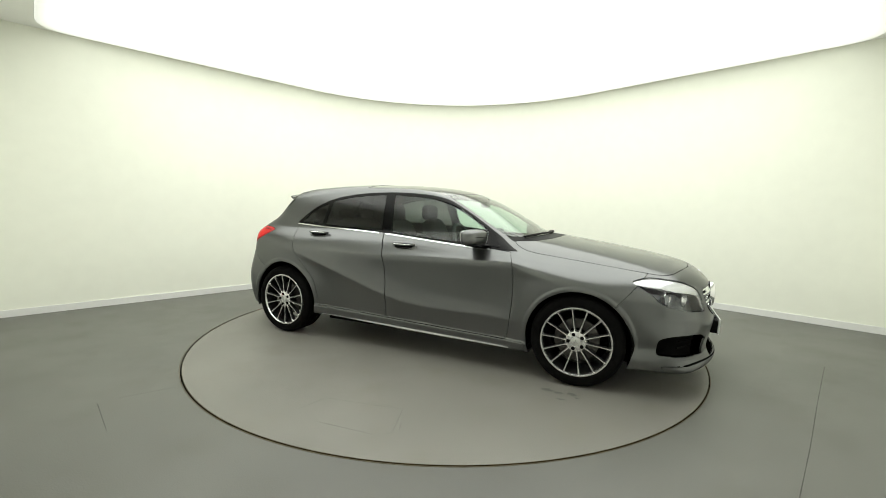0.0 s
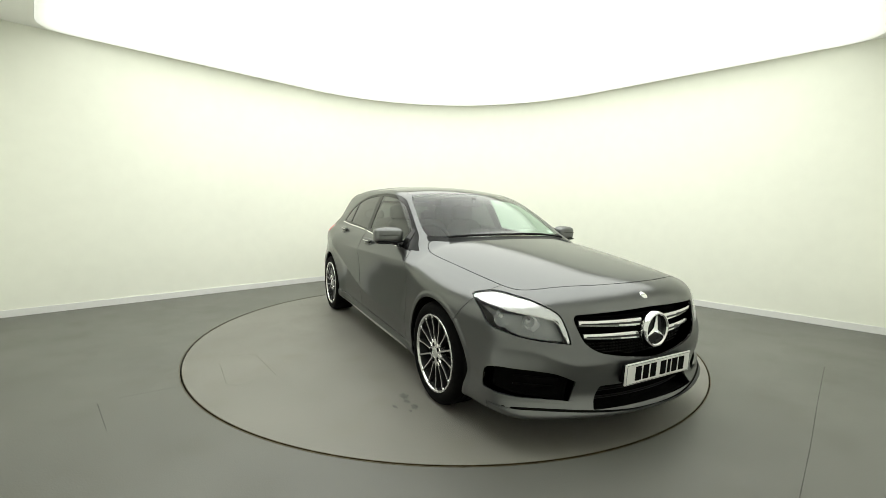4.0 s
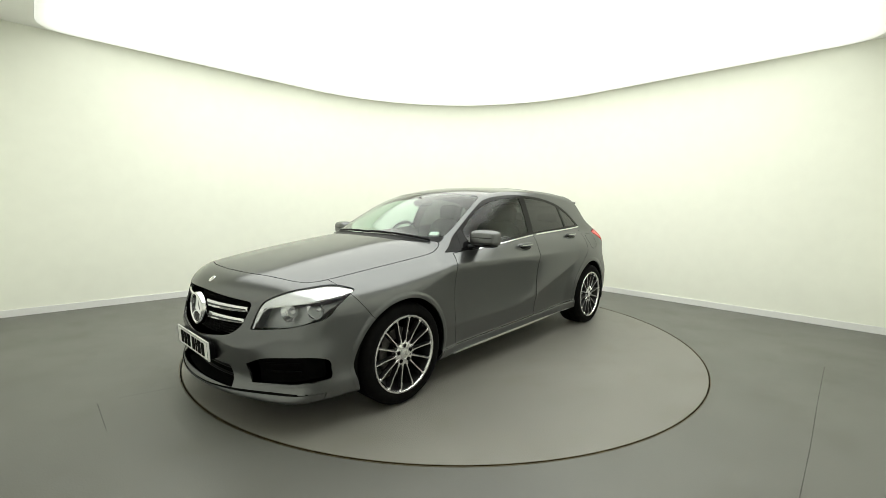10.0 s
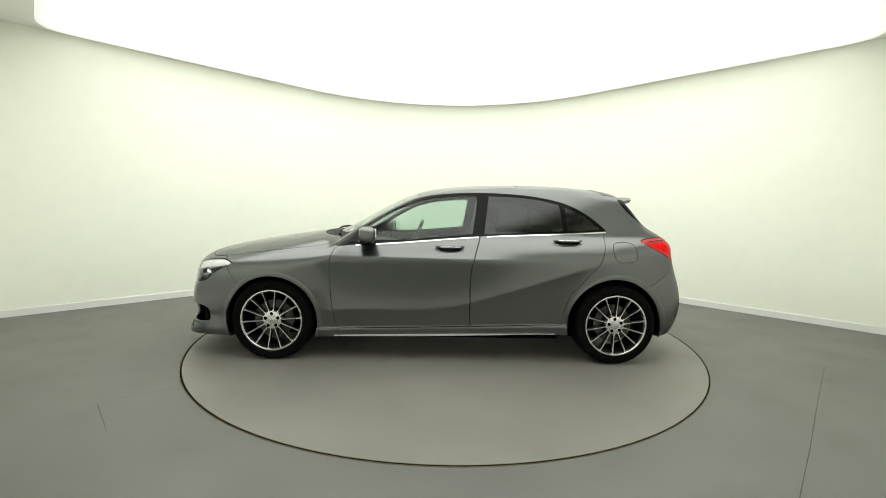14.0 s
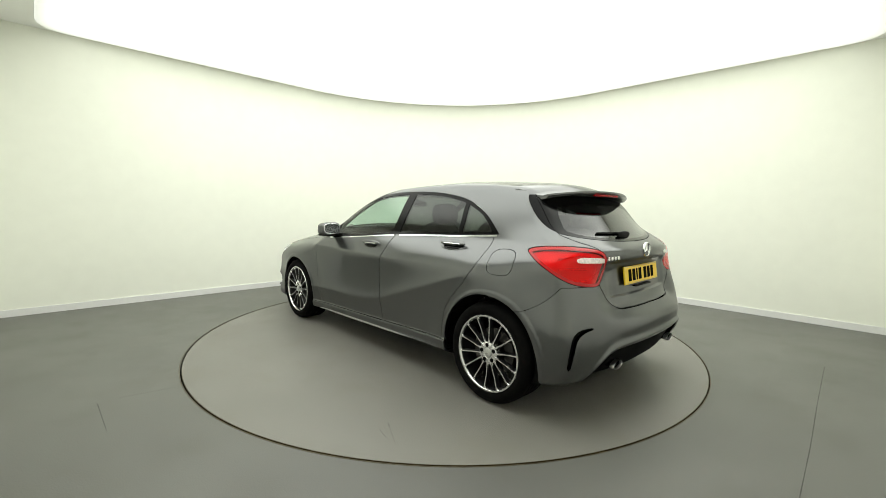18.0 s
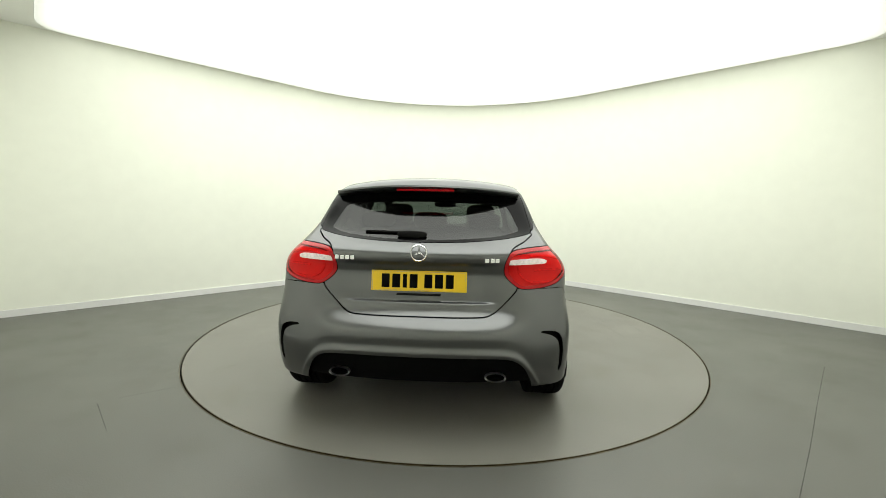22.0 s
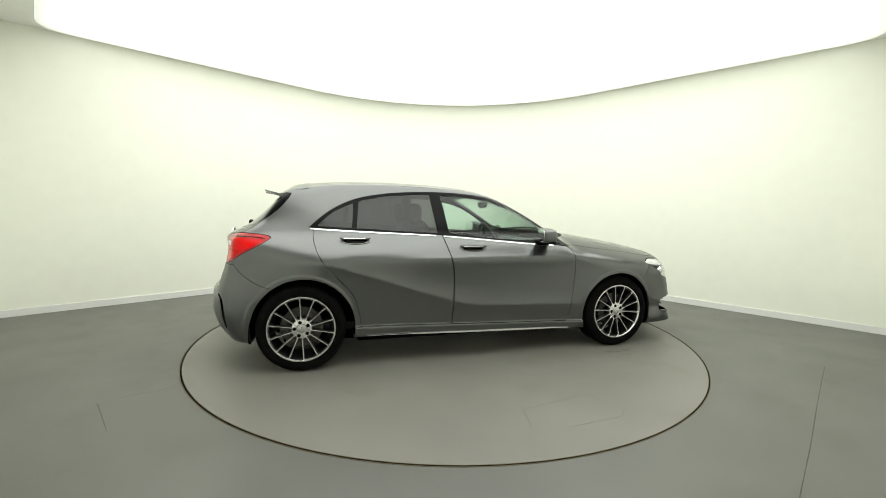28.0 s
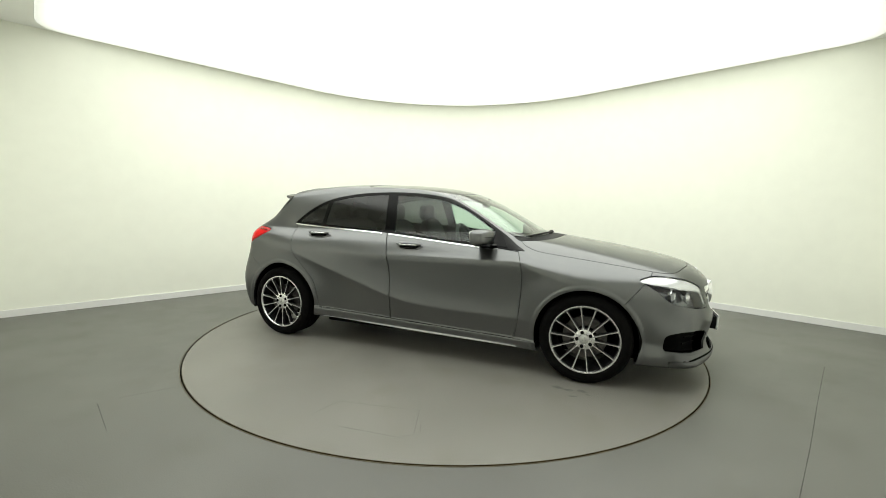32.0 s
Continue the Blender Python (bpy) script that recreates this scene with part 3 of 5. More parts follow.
def region(points, view, where=None, steps=6):
    """A field that is below zero inside an outline seen from one side of the car.
    view: xz (side), xy (above), yz (front or rear), qf and qr (from the front and rear corners)."""
    poly = outline(points, steps)
    a, b = poly, np.roll(poly, -1, 0)
    e = b - a

    def field(p):
        c = {"xz": (0, 2), "xy": (0, 1), "yz": (1, 2)}.get(view)
        if c:
            q = p[:, c]
        elif view == "qf":
            q = np.stack([(p[:, 0] - p[:, 1]) * 0.7071, p[:, 2]], 1)
        else:
            q = np.stack([(-p[:, 0] - p[:, 1]) * 0.7071, p[:, 2]], 1)
        s = np.full(len(p), 1.0)
        near = np.all((q > poly.min(0) - 0.05) & (q < poly.max(0) + 0.05), 1)
        if where is not None:
            near &= where(p) < 0.05
        k = np.nonzero(near)[0]
        if len(k):
            qq = q[k]
            best = np.full(len(k), 9.0)
            inside = np.zeros(len(k), bool)
            for i in range(len(poly)):
                d = qq - a[i]
                t = np.clip((d @ e[i]) / (e[i] @ e[i] + 1e-12), 0, 1)
                best = np.minimum(best, np.hypot(*(d - t[:, None] * e[i]).T))
                up = (a[i, 1] > qq[:, 1]) != (b[i, 1] > qq[:, 1])
                xi = a[i, 0] + (qq[:, 1] - a[i, 1]) * e[i, 0] / (e[i, 1] if abs(e[i, 1]) > 1e-12 else 1e-12)
                inside ^= up & (qq[:, 0] < xi)
            s[k] = np.where(inside, -best, best)
            if where is not None:
                s[k] = np.maximum(s[k], where(p[k]))
        return s
    return field


def panel(name, tris, mat, parent, label="", both=False, side=1, depth=0.012, shift=0.0):
    """A piece of the skin as a mesh with turned-in edges: one side, or both halves joined."""
    v, n, t = SKIN.mesh(tris, shift)
    e = np.concatenate([t[:, [0, 1]], t[:, [1, 2]], t[:, [2, 0]]])
    key = np.sort(e, 1)
    _, idx, cnt = np.unique(key, axis=0, return_index=True, return_counts=True)
    rim = e[idx[cnt == 1]]
    rim = rim[~((np.abs(v[rim[:, 0], 1]) < 1e-4) & (np.abs(v[rim[:, 1], 1]) < 1e-4))]
    a, b = rim[:, 0], rim[:, 1]
    nm = (n[a] + n[b]) / 2
    outw = np.cross(v[b] - v[a], nm)
    outw /= np.linalg.norm(outw, axis=1, keepdims=True) + 1e-9
    k = len(v)
    m = len(rim)
    if depth:
        v = np.concatenate([v, v[a], v[b], v[b] - n[b] * depth, v[a] - n[a] * depth])
        n = np.concatenate([n, outw, outw, outw, outw])
        i = np.arange(m)
        q = np.stack([k + i + m, k + i, k + i + 3 * m, k + i + 2 * m], 1)
        t = np.concatenate([t, q[:, [0, 1, 2]], q[:, [0, 2, 3]]])
    mir = np.array([1, -1, 1])
    if both:
        off = len(v)
        v, n, t = np.concatenate([v, v * mir]), np.concatenate([n, n * mir]), np.concatenate([t, t[:, ::-1] + off])
    elif side < 0:
        v, n, t = v * mir, n * mir, t[:, ::-1]
    ob = mesh_object(name, v, t, mat, parent, True, n)
    if label:
        ob["label"] = label
    return ob


def pair(name, tris, mat, parents, label="", **kw):
    """The same piece on the car's left and right."""
    return [panel(name, tris, mat, p, label, side=s, **kw) for p, s in zip(parents, (1, -1))]


SKIN = Sheet()
CC = (car, car)


def y_over(lim):
    return lambda p: lim - p[:, 1]


def x_over(lim):
    return lambda p: lim - p[:, 0]


def x_under(lim):
    return lambda p: p[:, 0] - lim


def z_over(lim):
    return lambda p: lim - p[:, 2]


# seams, from the largest openings on
def arch(ax, az, r):
    return lambda p: np.maximum(np.hypot(p[:, 0] - ax, p[:, 2] - az) - r, 0.55 - p[:, 1])


SKIN.take(arch(AXLE_F, 0.315, 0.353), 0)
SKIN.take(arch(-1.333, 0.318, 0.368), 0)

def flank(p):
    """Below zero on the car's flank, above zero on its top."""
    return WIDTH_Z(p[:, 2]) * CABIN_PLAN(p[:, 0]) - 0.036 - p[:, 1]


DLO = region([(0.90, 0.905), (0.90, 0.905), (0.775, 1.005), (0.637, 1.095), (0.41, 1.228), (0.184, 1.305), (-0.043, 1.335), (-0.27, 1.345),
              (-0.50, 1.340), (-0.727, 1.320), (-0.958, 1.272), (-1.146, 1.180), (-1.30, 1.052), (-1.30, 1.052),
              (-0.97, 1.032), (-0.28, 0.996), (0.41, 0.938)], "xz", flank)
dlo = SKIN.take(DLO, 0.002)
W_FRONT = region([(0.68, 0.965), (0.66, 1.04), (0.40, 1.205), (0.18, 1.28), (-0.04, 1.310), (-0.258, 1.321), (-0.258, 1.321),
                  (-0.212, 1.012), (-0.212, 1.012), (0.3, 0.965)], "xz", y_over(0.50))
W_REAR = region([(-0.350, 1.322), (-0.350, 1.322), (-0.50, 1.318), (-0.727, 1.298), (-0.925, 1.258), (-0.925, 1.258), (-0.945, 1.048), (-0.945, 1.048),
                 (-0.306, 1.012), (-0.306, 1.012)], "xz", y_over(0.50))
W_QUARTER = region([(-0.965, 1.243), (-0.965, 1.243), (-1.12, 1.170), (-1.235, 1.068), (-1.225, 1.062), (-0.98, 1.050), (-0.98, 1.050)], "xz", y_over(0.5))
g_front, dlo = SKIN.take(W_FRONT, 0, dlo)
g_rear, dlo = SKIN.take(W_REAR, 0, dlo)
g_quarter, dlo = SKIN.take(W_QUARTER, 0, dlo)
split_b = lambda p: -0.262 - 0.12 * (1.3 - p[:, 2]) * -0.6 - p[:, 0]
dlo_front, dlo_rear = SKIN.cut(dlo, split_b(SKIN.v))

SCREEN = region([(1.00, -0.2), (1.00, -0.2), (0.968, 0.18), (0.90, 0.42), (0.81, 0.60), (0.775, 0.645), (0.65, 0.640), (0.41, 0.590), (0.235, 0.535), (0.225, 0.505),
                 (0.262, 0.25), (0.29, -0.2), (0.29, -0.2)], "xy", z_over(0.80))
screen = SKIN.take(SCREEN, 0.003)
ROOF_GLASS = region([(0.255, -0.2), (0.255, -0.2), (0.247, 0.25), (0.212, 0.49), (0.19, 0.515), (-0.2, 0.555), (-0.55, 0.56), (-0.60, 0.53), (-0.61, -0.2), (-0.61, -0.2)],
                    "xy", z_over(1.2))
roof_glass = SKIN.take(ROOF_GLASS, 0.002)
BONNET = region([(2.06, -0.2), (2.06, -0.2), (2.04, 0.20), (1.985, 0.43), (1.915, 0.60), (1.82, 0.665), (1.574, 0.698), (1.223, 0.722), (1.02, 0.725), (0.90, 0.70), (0.845, 0.655),
                 (0.868, 0.60), (1.02, 0.418), (1.08, 0.20), (1.095, -0.2), (1.095, -0.2)], "xy", z_over(0.70))
HEAD = region([(1.152, 0.552), (1.152, 0.552), (1.125, 0.628), (1.085, 0.695), (1.01, 0.736), (0.91, 0.766), (0.75, 0.782), (0.64, 0.764), (0.620, 0.748),
               (0.682, 0.69), (0.735, 0.627), (0.82, 0.602), (0.96, 0.572)], "qf", x_over(1.5))
head = SKIN.take(HEAD, 0.004)
bonnet = SKIN.take(BONNET, 0.005)
cowl = SKIN.take(region([(1.10, -0.2), (1.10, -0.2), (1.085, 0.2), (1.025, 0.418), (0.875, 0.60), (0.845, 0.66), (0.78, 0.65), (0.81, 0.60), (0.90, 0.42), (0.968, 0.18), (1.0, -0.2), (1.0, -0.2)],
                        "xy", z_over(0.8)), 0)
TAIL_LAMP = region([(0.556, 0.970), (0.59, 0.996), (0.68, 1.010), (0.80, 1.010), (0.965, 0.988), (1.012, 0.94), (1.005, 0.86), (0.962, 0.792), (0.92, 0.783), (0.80, 0.798), (0.70, 0.838), (0.605, 0.905)],
                   "qr", x_under(-1.3))
tail_lamp = SKIN.take(TAIL_LAMP, 0.004)
REAR_GLASS = region([(-0.2, 1.018), (-0.2, 1.018), (0.2, 1.024), (0.45, 1.042), (0.60, 1.068), (0.628, 1.09), (0.608, 1.19), (0.59, 1.26), (0.575, 1.30), (0.575, 1.30), (0.3, 1.325), (-0.2, 1.33), (-0.2, 1.33)],
                    "yz", x_under(-1.2))
rear_glass = SKIN.take(REAR_GLASS, 0.003)
# the border's deep top band is blacked in as the spoiler's shade
CLEAR_REAR = region([(-0.2, 1.034), (-0.2, 1.034), (0.2, 1.04), (0.44, 1.06), (0.545, 1.085), (0.55, 1.10), (0.505, 1.20), (0.485, 1.225), (0.46, 1.235), (0.2, 1.255), (-0.2, 1.26), (-0.2, 1.26)],
                    "yz", x_under(-1.2))
rear_glass, rear_border = SKIN.take(CLEAR_REAR, 0, rear_glass)
FIN = region([(-1.42, 1.31), (-1.42, 1.31), (-1.443, 1.264), (-1.509, 1.188), (-1.575, 1.131), (-1.63, 1.096), (-1.69, 1.071), (-1.69, 1.071), (-2.0, 1.071), (-2.0, 1.071), (-2.0, 1.31), (-2.0, 1.31)],
             "xz", y_over(0.3))
fin_tris = SKIN.take(FIN, 0.002)
GATE = region([(-0.2, 0.632), (-0.2, 0.632), (0.30, 0.632), (0.41, 0.652), (0.52, 0.760), (0.535, 0.80), (0.50, 0.90), (0.50, 0.985), (0.58, 1.03), (0.632, 1.066), (0.632, 1.066), (0.60, 1.12), (-0.2, 1.12), (-0.2, 1.12)],
              "yz", x_under(-1.25))
gate = SKIN.take(GATE, 0.0065)
GRILLE = region([(-0.46, 0.700), (0.0, 0.712), (0.458, 0.694), (0.480, 0.675), (0.468, 0.62), (0.435, 0.552), (0.35, 0.505), (0.16, 0.474), (0.0, 0.458), (-0.16, 0.474), (-0.43, 0.552)], "yz", x_over(1.8))
grille_hole = SKIN.take(GRILLE, 0)
INTAKE = region([(-0.345, 0.332), (0.0, 0.335), (0.345, 0.332), (0.345, 0.332), (0.398, 0.222), (0.398, 0.222), (0.0, 0.226), (-0.398, 0.222)], "yz", x_over(1.8))
intake_hole = SKIN.take(INTAKE, 0)
VENT = region([(1.18, 0.365), (1.18, 0.365), (1.066, 0.412), (0.83, 0.432), (0.735, 0.405), (0.717, 0.35), (0.727, 0.298), (0.93, 0.280), (1.15, 0.262), (1.15, 0.262)], "qf", x_over(1.6))
vent_hole = SKIN.take(VENT, 0)
lip = SKIN.take(lambda p: np.maximum(np.maximum(p[:, 2] - 0.203 - 0.028 * step(0.1, 0.78, p[:, 1]), 1.89 - p[:, 0] - 0.3 * (p[:, 2] - 0.186)), 0.150 - p[:, 2]), 0.003)
WING_SEAM = region([(1.55, 0.55), (1.55, 0.55), (1.60, 0.60), (1.71, 0.735), (1.71, 0.735), (1.9, 0.9), (2.5, 0.9), (2.5, 0.9), (2.5, 0.0), (2.5, 0.0), (1.55, 0.0), (1.55, 0.0)], "xz")
front_bumper = SKIN.take(WING_SEAM, 0.0035)
DIFFUSER = region([(-0.5, 0.437), (0.0, 0.437), (0.46, 0.431), (0.56, 0.388), (0.625, 0.270), (0.64, 0.18), (0.64, 0.1), (0.64, 0.1), (-0.5, 0.1), (-0.5, 0.1)], "yz", x_under(-1.72))
diffuser = SKIN.take(DIFFUSER, 0.002)
SLOT = region([(0.90, 0.570), (0.82, 0.563), (0.778, 0.528), (0.762, 0.45), (0.754, 0.36), (0.762, 0.332), (0.774, 0.337), (0.779, 0.37), (0.791, 0.45), (0.807, 0.512), (0.85, 0.546), (0.90, 0.560)], "qr", x_under(-1.7))
slot_hole = SKIN.take(SLOT, 0)
REAR_SEAM = region([(-1.50, 0.62), (-1.50, 0.62), (-1.60, 0.635), (-1.72, 0.705), (-1.80, 0.79), (-1.80, 0.79), (-2.5, 0.79), (-2.5, 0.79), (-2.5, 0.0), (-2.5, 0.0), (-1.50, 0.0), (-1.50, 0.0)], "xz")
rear_bumper = SKIN.take(REAR_SEAM, 0.0035)
SKIRT = region([(0.99, 0.252), (0.99, 0.252), (-1.01, 0.312), (-1.01, 0.312), (-1.01, 0.1), (-1.01, 0.1), (0.99, 0.1), (0.99, 0.1)], "xz")
skirt = SKIN.take(SKIRT, 0.003)
DOOR_F = region([(0.858, 0.905), (0.858, 0.905), (0.893, 0.80), (0.897, 0.62), (0.872, 0.36), (0.845, 0.255), (0.845, 0.255), (-0.201, 0.288), (-0.201, 0.288), (-0.197, 0.465), (-0.203, 0.733),
                 (-0.275, 1.00), (-0.275, 1.00), (0.4, 0.96), (0.4, 0.96)], "xz", y_over(0.5))
DOOR_R = region([(-0.276, 1.00), (-0.276, 1.00), (-0.204, 0.733), (-0.198, 0.465), (-0.202, 0.288), (-0.202, 0.288), (-0.925, 0.312), (-0.925, 0.312), (-0.940, 0.42), (-0.99, 0.565), (-1.19, 0.79), (-1.262, 0.95),
                 (-1.262, 1.06), (-1.262, 1.06), (-0.9, 1.04), (-0.9, 1.04)], "xz", y_over(0.5))
door_f = SKIN.take(DOOR_F, 0.004)
door_r = SKIN.take(DOOR_R, 0.004)
FLAP = lambda p: np.maximum((np.abs((p[:, 0] + 1.408) / 0.094) ** 3.2 + np.abs((p[:, 2] - 0.893) / 0.078) ** 3.2) ** (1 / 3.2) * 0.085 - 0.085, 0.5 - p[:, 1])
flap_whole = SKIN.take(FLAP, 0)
flap, _ = SKIN.take(lambda p: FLAP(p) + 0.0035, 0, flap_whole)
wing = SKIN.take(lambda p: np.maximum(0.86 - p[:, 0], p[:, 2] - 1.02), 0)
shell = SKIN.rest

panel("bonnet", bonnet, PAINT, car, both=True)
pair("front_wing", wing, PAINT, CC)
panel("body_shell", shell, PAINT, car)
panel("body_shell", np.concatenate([shell, flap_whole]), PAINT, car, side=-1)
doors_f = pair("front_door", door_f, PAINT, CC)
doors_r = pair("rear_door", door_r, PAINT, CC)
panel("front_bumper", front_bumper, PAINT, car, both=True)
panel("rear_bumper", rear_bumper, PAINT, car, both=True)
tailgate = panel("tailgate", gate, PAINT, car, both=True)
pair("side_skirt", skirt, PAINT, CC)
pair("fuel_flap", flap, PAINT, CC[:1])
panel("front_splitter", lip, PAINT, car, both=True)
panel("windscreen", screen, CLEAR, car, "clear tinted windscreen", both=True, depth=0)
panel("roof_glass", roof_glass, ROOF_BLACK, car, "dark panoramic glass roof", both=True, shift=-0.002)
panel("rear_window_border", rear_border, GLOSS_BLACK, tailgate, "black glass border, top band painted as spoiler shade", both=True)
pair("spoiler_fin", fin_tris, GLOSS_BLACK, (tailgate, tailgate), "gloss black fin beside the rear window")
panel("rear_window", rear_glass, PRIVACY, tailgate, "dark privacy rear window", both=True, depth=0)
panel("cowl", cowl, BLACK, car, "black plastic cowl", both=True)
panel("diffuser", diffuser, LINER, car, "black plastic diffuser", both=True, shift=-0.035, depth=-0.035)
pair("window_frame", dlo_front, GLOSS_BLACK, doors_f, "gloss black window frame")
pair("window_frame", dlo_rear, GLOSS_BLACK, doors_r, "gloss black window frame")
pair("window_glass", g_front, CLEAR, doors_f, "clear tinted glass", depth=0, shift=-0.003)
pair("window_glass", g_rear, PRIVACY, doors_r, "dark privacy glass", depth=0, shift=-0.003)
pair("quarter_glass", g_quarter, PRIVACY, doors_r, "dark privacy glass", depth=0, shift=-0.003)

WHITE_BAND = region([(0.482, 0.914), (0.488, 0.938), (0.60, 0.948), (0.67, 0.947), (0.695, 0.936), (0.685, 0.922), (0.58, 0.916)], "yz", x_under(-1.5))
tail_lamp, tail_rim = SKIN.cut(tail_lamp, TAIL_LAMP(SKIN.v) + 0.020)
band, tail_lamp = SKIN.take(WHITE_BAND, 0, tail_lamp)
LOW_RED = region([(0.50, 0.86), (0.62, 0.842), (0.80, 0.85), (0.80, 0.75), (0.80, 0.75), (0.50, 0.75), (0.50, 0.75)], "yz", x_under(-1.5))
low_red, tail_lamp = SKIN.take(LOW_RED, 0, tail_lamp)
tail_lamps = pair("tail_lamp", tail_lamp, RED_GLASS, CC, "bright red tail lamp", depth=0)
pair("lamp_housing", np.concatenate([tail_lamp, band, low_red]), PLATE_WHITE, tail_lamps, "pale reflector behind the red lens", shift=-0.013, depth=0)
pair("lens_border", tail_rim, RED_DARK, tail_lamps, "deep red lens border", depth=0.004)
pair("reversing_lens", band, REVERSE, tail_lamps, "pale clear reversing lens", depth=0.004)
pair("lower_lens", low_red, RED_GLASS, tail_lamps, "deep red lower lens", depth=0.004)
LAMP_BOWL = region([(1.134, 0.562), (1.134, 0.562), (1.090, 0.648), (1.072, 0.668), (0.973, 0.689), (0.832, 0.710), (0.727, 0.730), (0.650, 0.741), (0.55, 0.745), (0.55, 0.745), (0.55, 0.5), (0.55, 0.5), (1.134, 0.5), (1.134, 0.5)],
                   "qf", x_over(1.4))
bowl_tris, band_tris = SKIN.take(LAMP_BOWL, 0, head)
headlamps = pair("headlamp", head, LENS, CC, "clear headlamp lens", depth=0)
pair("housing", bowl_tris, LAMP_GREY, headlamps, "grey lamp housing", shift=-0.075, depth=-0.066)
pair("light_band", band_tris, LAMP_WHITE, headlamps, "white daytime light band", shift=-0.009, depth=0.02)
# dark pockets behind the openings, and the inner skin behind the seams
panel("grille_pocket", grille_hole, LINER, car, both=True, shift=-0.09, depth=-0.09)
panel("intake_pocket", intake_hole, LINER, car, both=True, shift=-0.10, depth=-0.10)
pair("vent_pocket", vent_hole, LINER, CC, shift=-0.07, depth=-0.07)
# bumper slot is blacked all over for the shade in its painted recess
pair("slot_shade_pocket", slot_hole, LINER, CC, shift=-0.03, depth=-0.03)
inner_tris = np.concatenate([bonnet, wing, shell, door_f, door_r, front_bumper, rear_bumper, gate, skirt, flap, lip, cowl])
inner_skin = np.concatenate([inner_tris, tail_lamp, tail_rim, band, low_red, fin_tris, dlo_front, dlo_rear, roof_glass])
panel("inner_shell", inner_skin, LINER, car, "dark inner body shell", both=True, shift=-0.022, depth=0)


# ---- finding the skin ----
def solve_skin(make, lo, hi):
    """The outermost place on a line where the body's skin lies; make(s) is a point."""
    for _ in range(3):
        ss = np.linspace(hi, lo, 33)
        line = np.stack([np.broadcast_to(np.asarray(c, float), ss.shape) for c in make(ss)], -1)
        k = max(1, int((body(line) <= 0).argmax()))
        hi, lo = ss[k - 1], ss[k]
    return (lo + hi) / 2


def on_side(x, z):
    return float(solve_skin(lambda s: (x, s, z), 0.3, 1.1))


def on_front(y, z):
    return float(solve_skin(lambda s: (s, y, z), 1.2, 2.5))


def on_rear(y, z):
    return -float(solve_skin(lambda s: (-s, y, z), 1.0, 2.3))


def on_top(x, y):
    return float(solve_skin(lambda s: (x, y, s), 0.5, 1.6))


def skin_normal(p):
    p = np.array(p, float)
    e = 1e-3
    n = np.array([body(p + np.eye(3)[i] * e) - body(p - np.eye(3)[i] * e) for i in range(3)])
    return Vector(n).normalized()


def pebble_bm(c, r, e1=0.6, e2=0.6, nu=28, nv=18, m=None):
    """A rounded block: a superellipsoid of radii r."""
    bm = bmesh.new()

    def pw(v, e):
        return math.copysign(abs(v) ** e, v)
    grid = []
    for i in range(nv + 1):
        t = -math.pi / 2 + math.pi * i / nv
        grid.append([bm.verts.new((c[0] + r[0] * pw(math.cos(t), e1) * pw(math.cos(a), e2), c[1] + r[1] * pw(math.cos(t), e1) * pw(math.sin(a), e2),
                                   c[2] + r[2] * pw(math.sin(t), e1))) for a in (2 * math.pi * k / nu for k in range(nu))])
    for i in range(nv):
        for k in range(nu):
            bm.faces.new((grid[i][k], grid[i][(k + 1) % nu], grid[i + 1][(k + 1) % nu], grid[i + 1][k]))
    bmesh.ops.remove_doubles(bm, verts=bm.verts[:], dist=1e-6)
    if m is not None:
        bm.transform(m)
    return bm


def ribbon_bm(points, normals, width, thick):
    """A strip of given width and thickness that lies on the skin along points."""
    bm = bmesh.new()
    pts, nrm = [Vector(p) for p in points], [Vector(n) for n in normals]
    rings = []
    for i, (p, n) in enumerate(zip(pts, nrm)):
        d = (pts[min(i + 1, len(pts) - 1)] - pts[max(i - 1, 0)]).normalized()
        s = n.cross(d).normalized()
        w = (width[i] if isinstance(width, (list, tuple)) else width) / 2
        h = thick[i] if isinstance(thick, (list, tuple)) else thick
        rings.append([bm.verts.new(p + s * w - n * 0.002), bm.verts.new(p + s * w * 0.8 + n * h), bm.verts.new(p - s * w * 0.8 + n * h), bm.verts.new(p - s * w - n * 0.002)])
    for a, b in zip(rings, rings[1:]):
        for k in range(4):
            bm.faces.new((a[k], a[(k + 1) % 4], b[(k + 1) % 4], b[k]))
    bm.faces.new(rings[0])
    bm.faces.new(rings[-1])
    return bm


def mirror_y(bm):
    bm.transform(Matrix.Diagonal((1, -1, 1, 1)))
    return bm


def frange(a, b, n):
    return [a + (b - a) * k / (n - 1) for k in range(n)]


def join_bm(*bms):
    out = bmesh.new()
    for b in bms:
        me = bpy.data.meshes.new("tmp")
        b.to_mesh(me)
        b.free()
        out.from_mesh(me)
        bpy.data.meshes.remove(me)
    return out


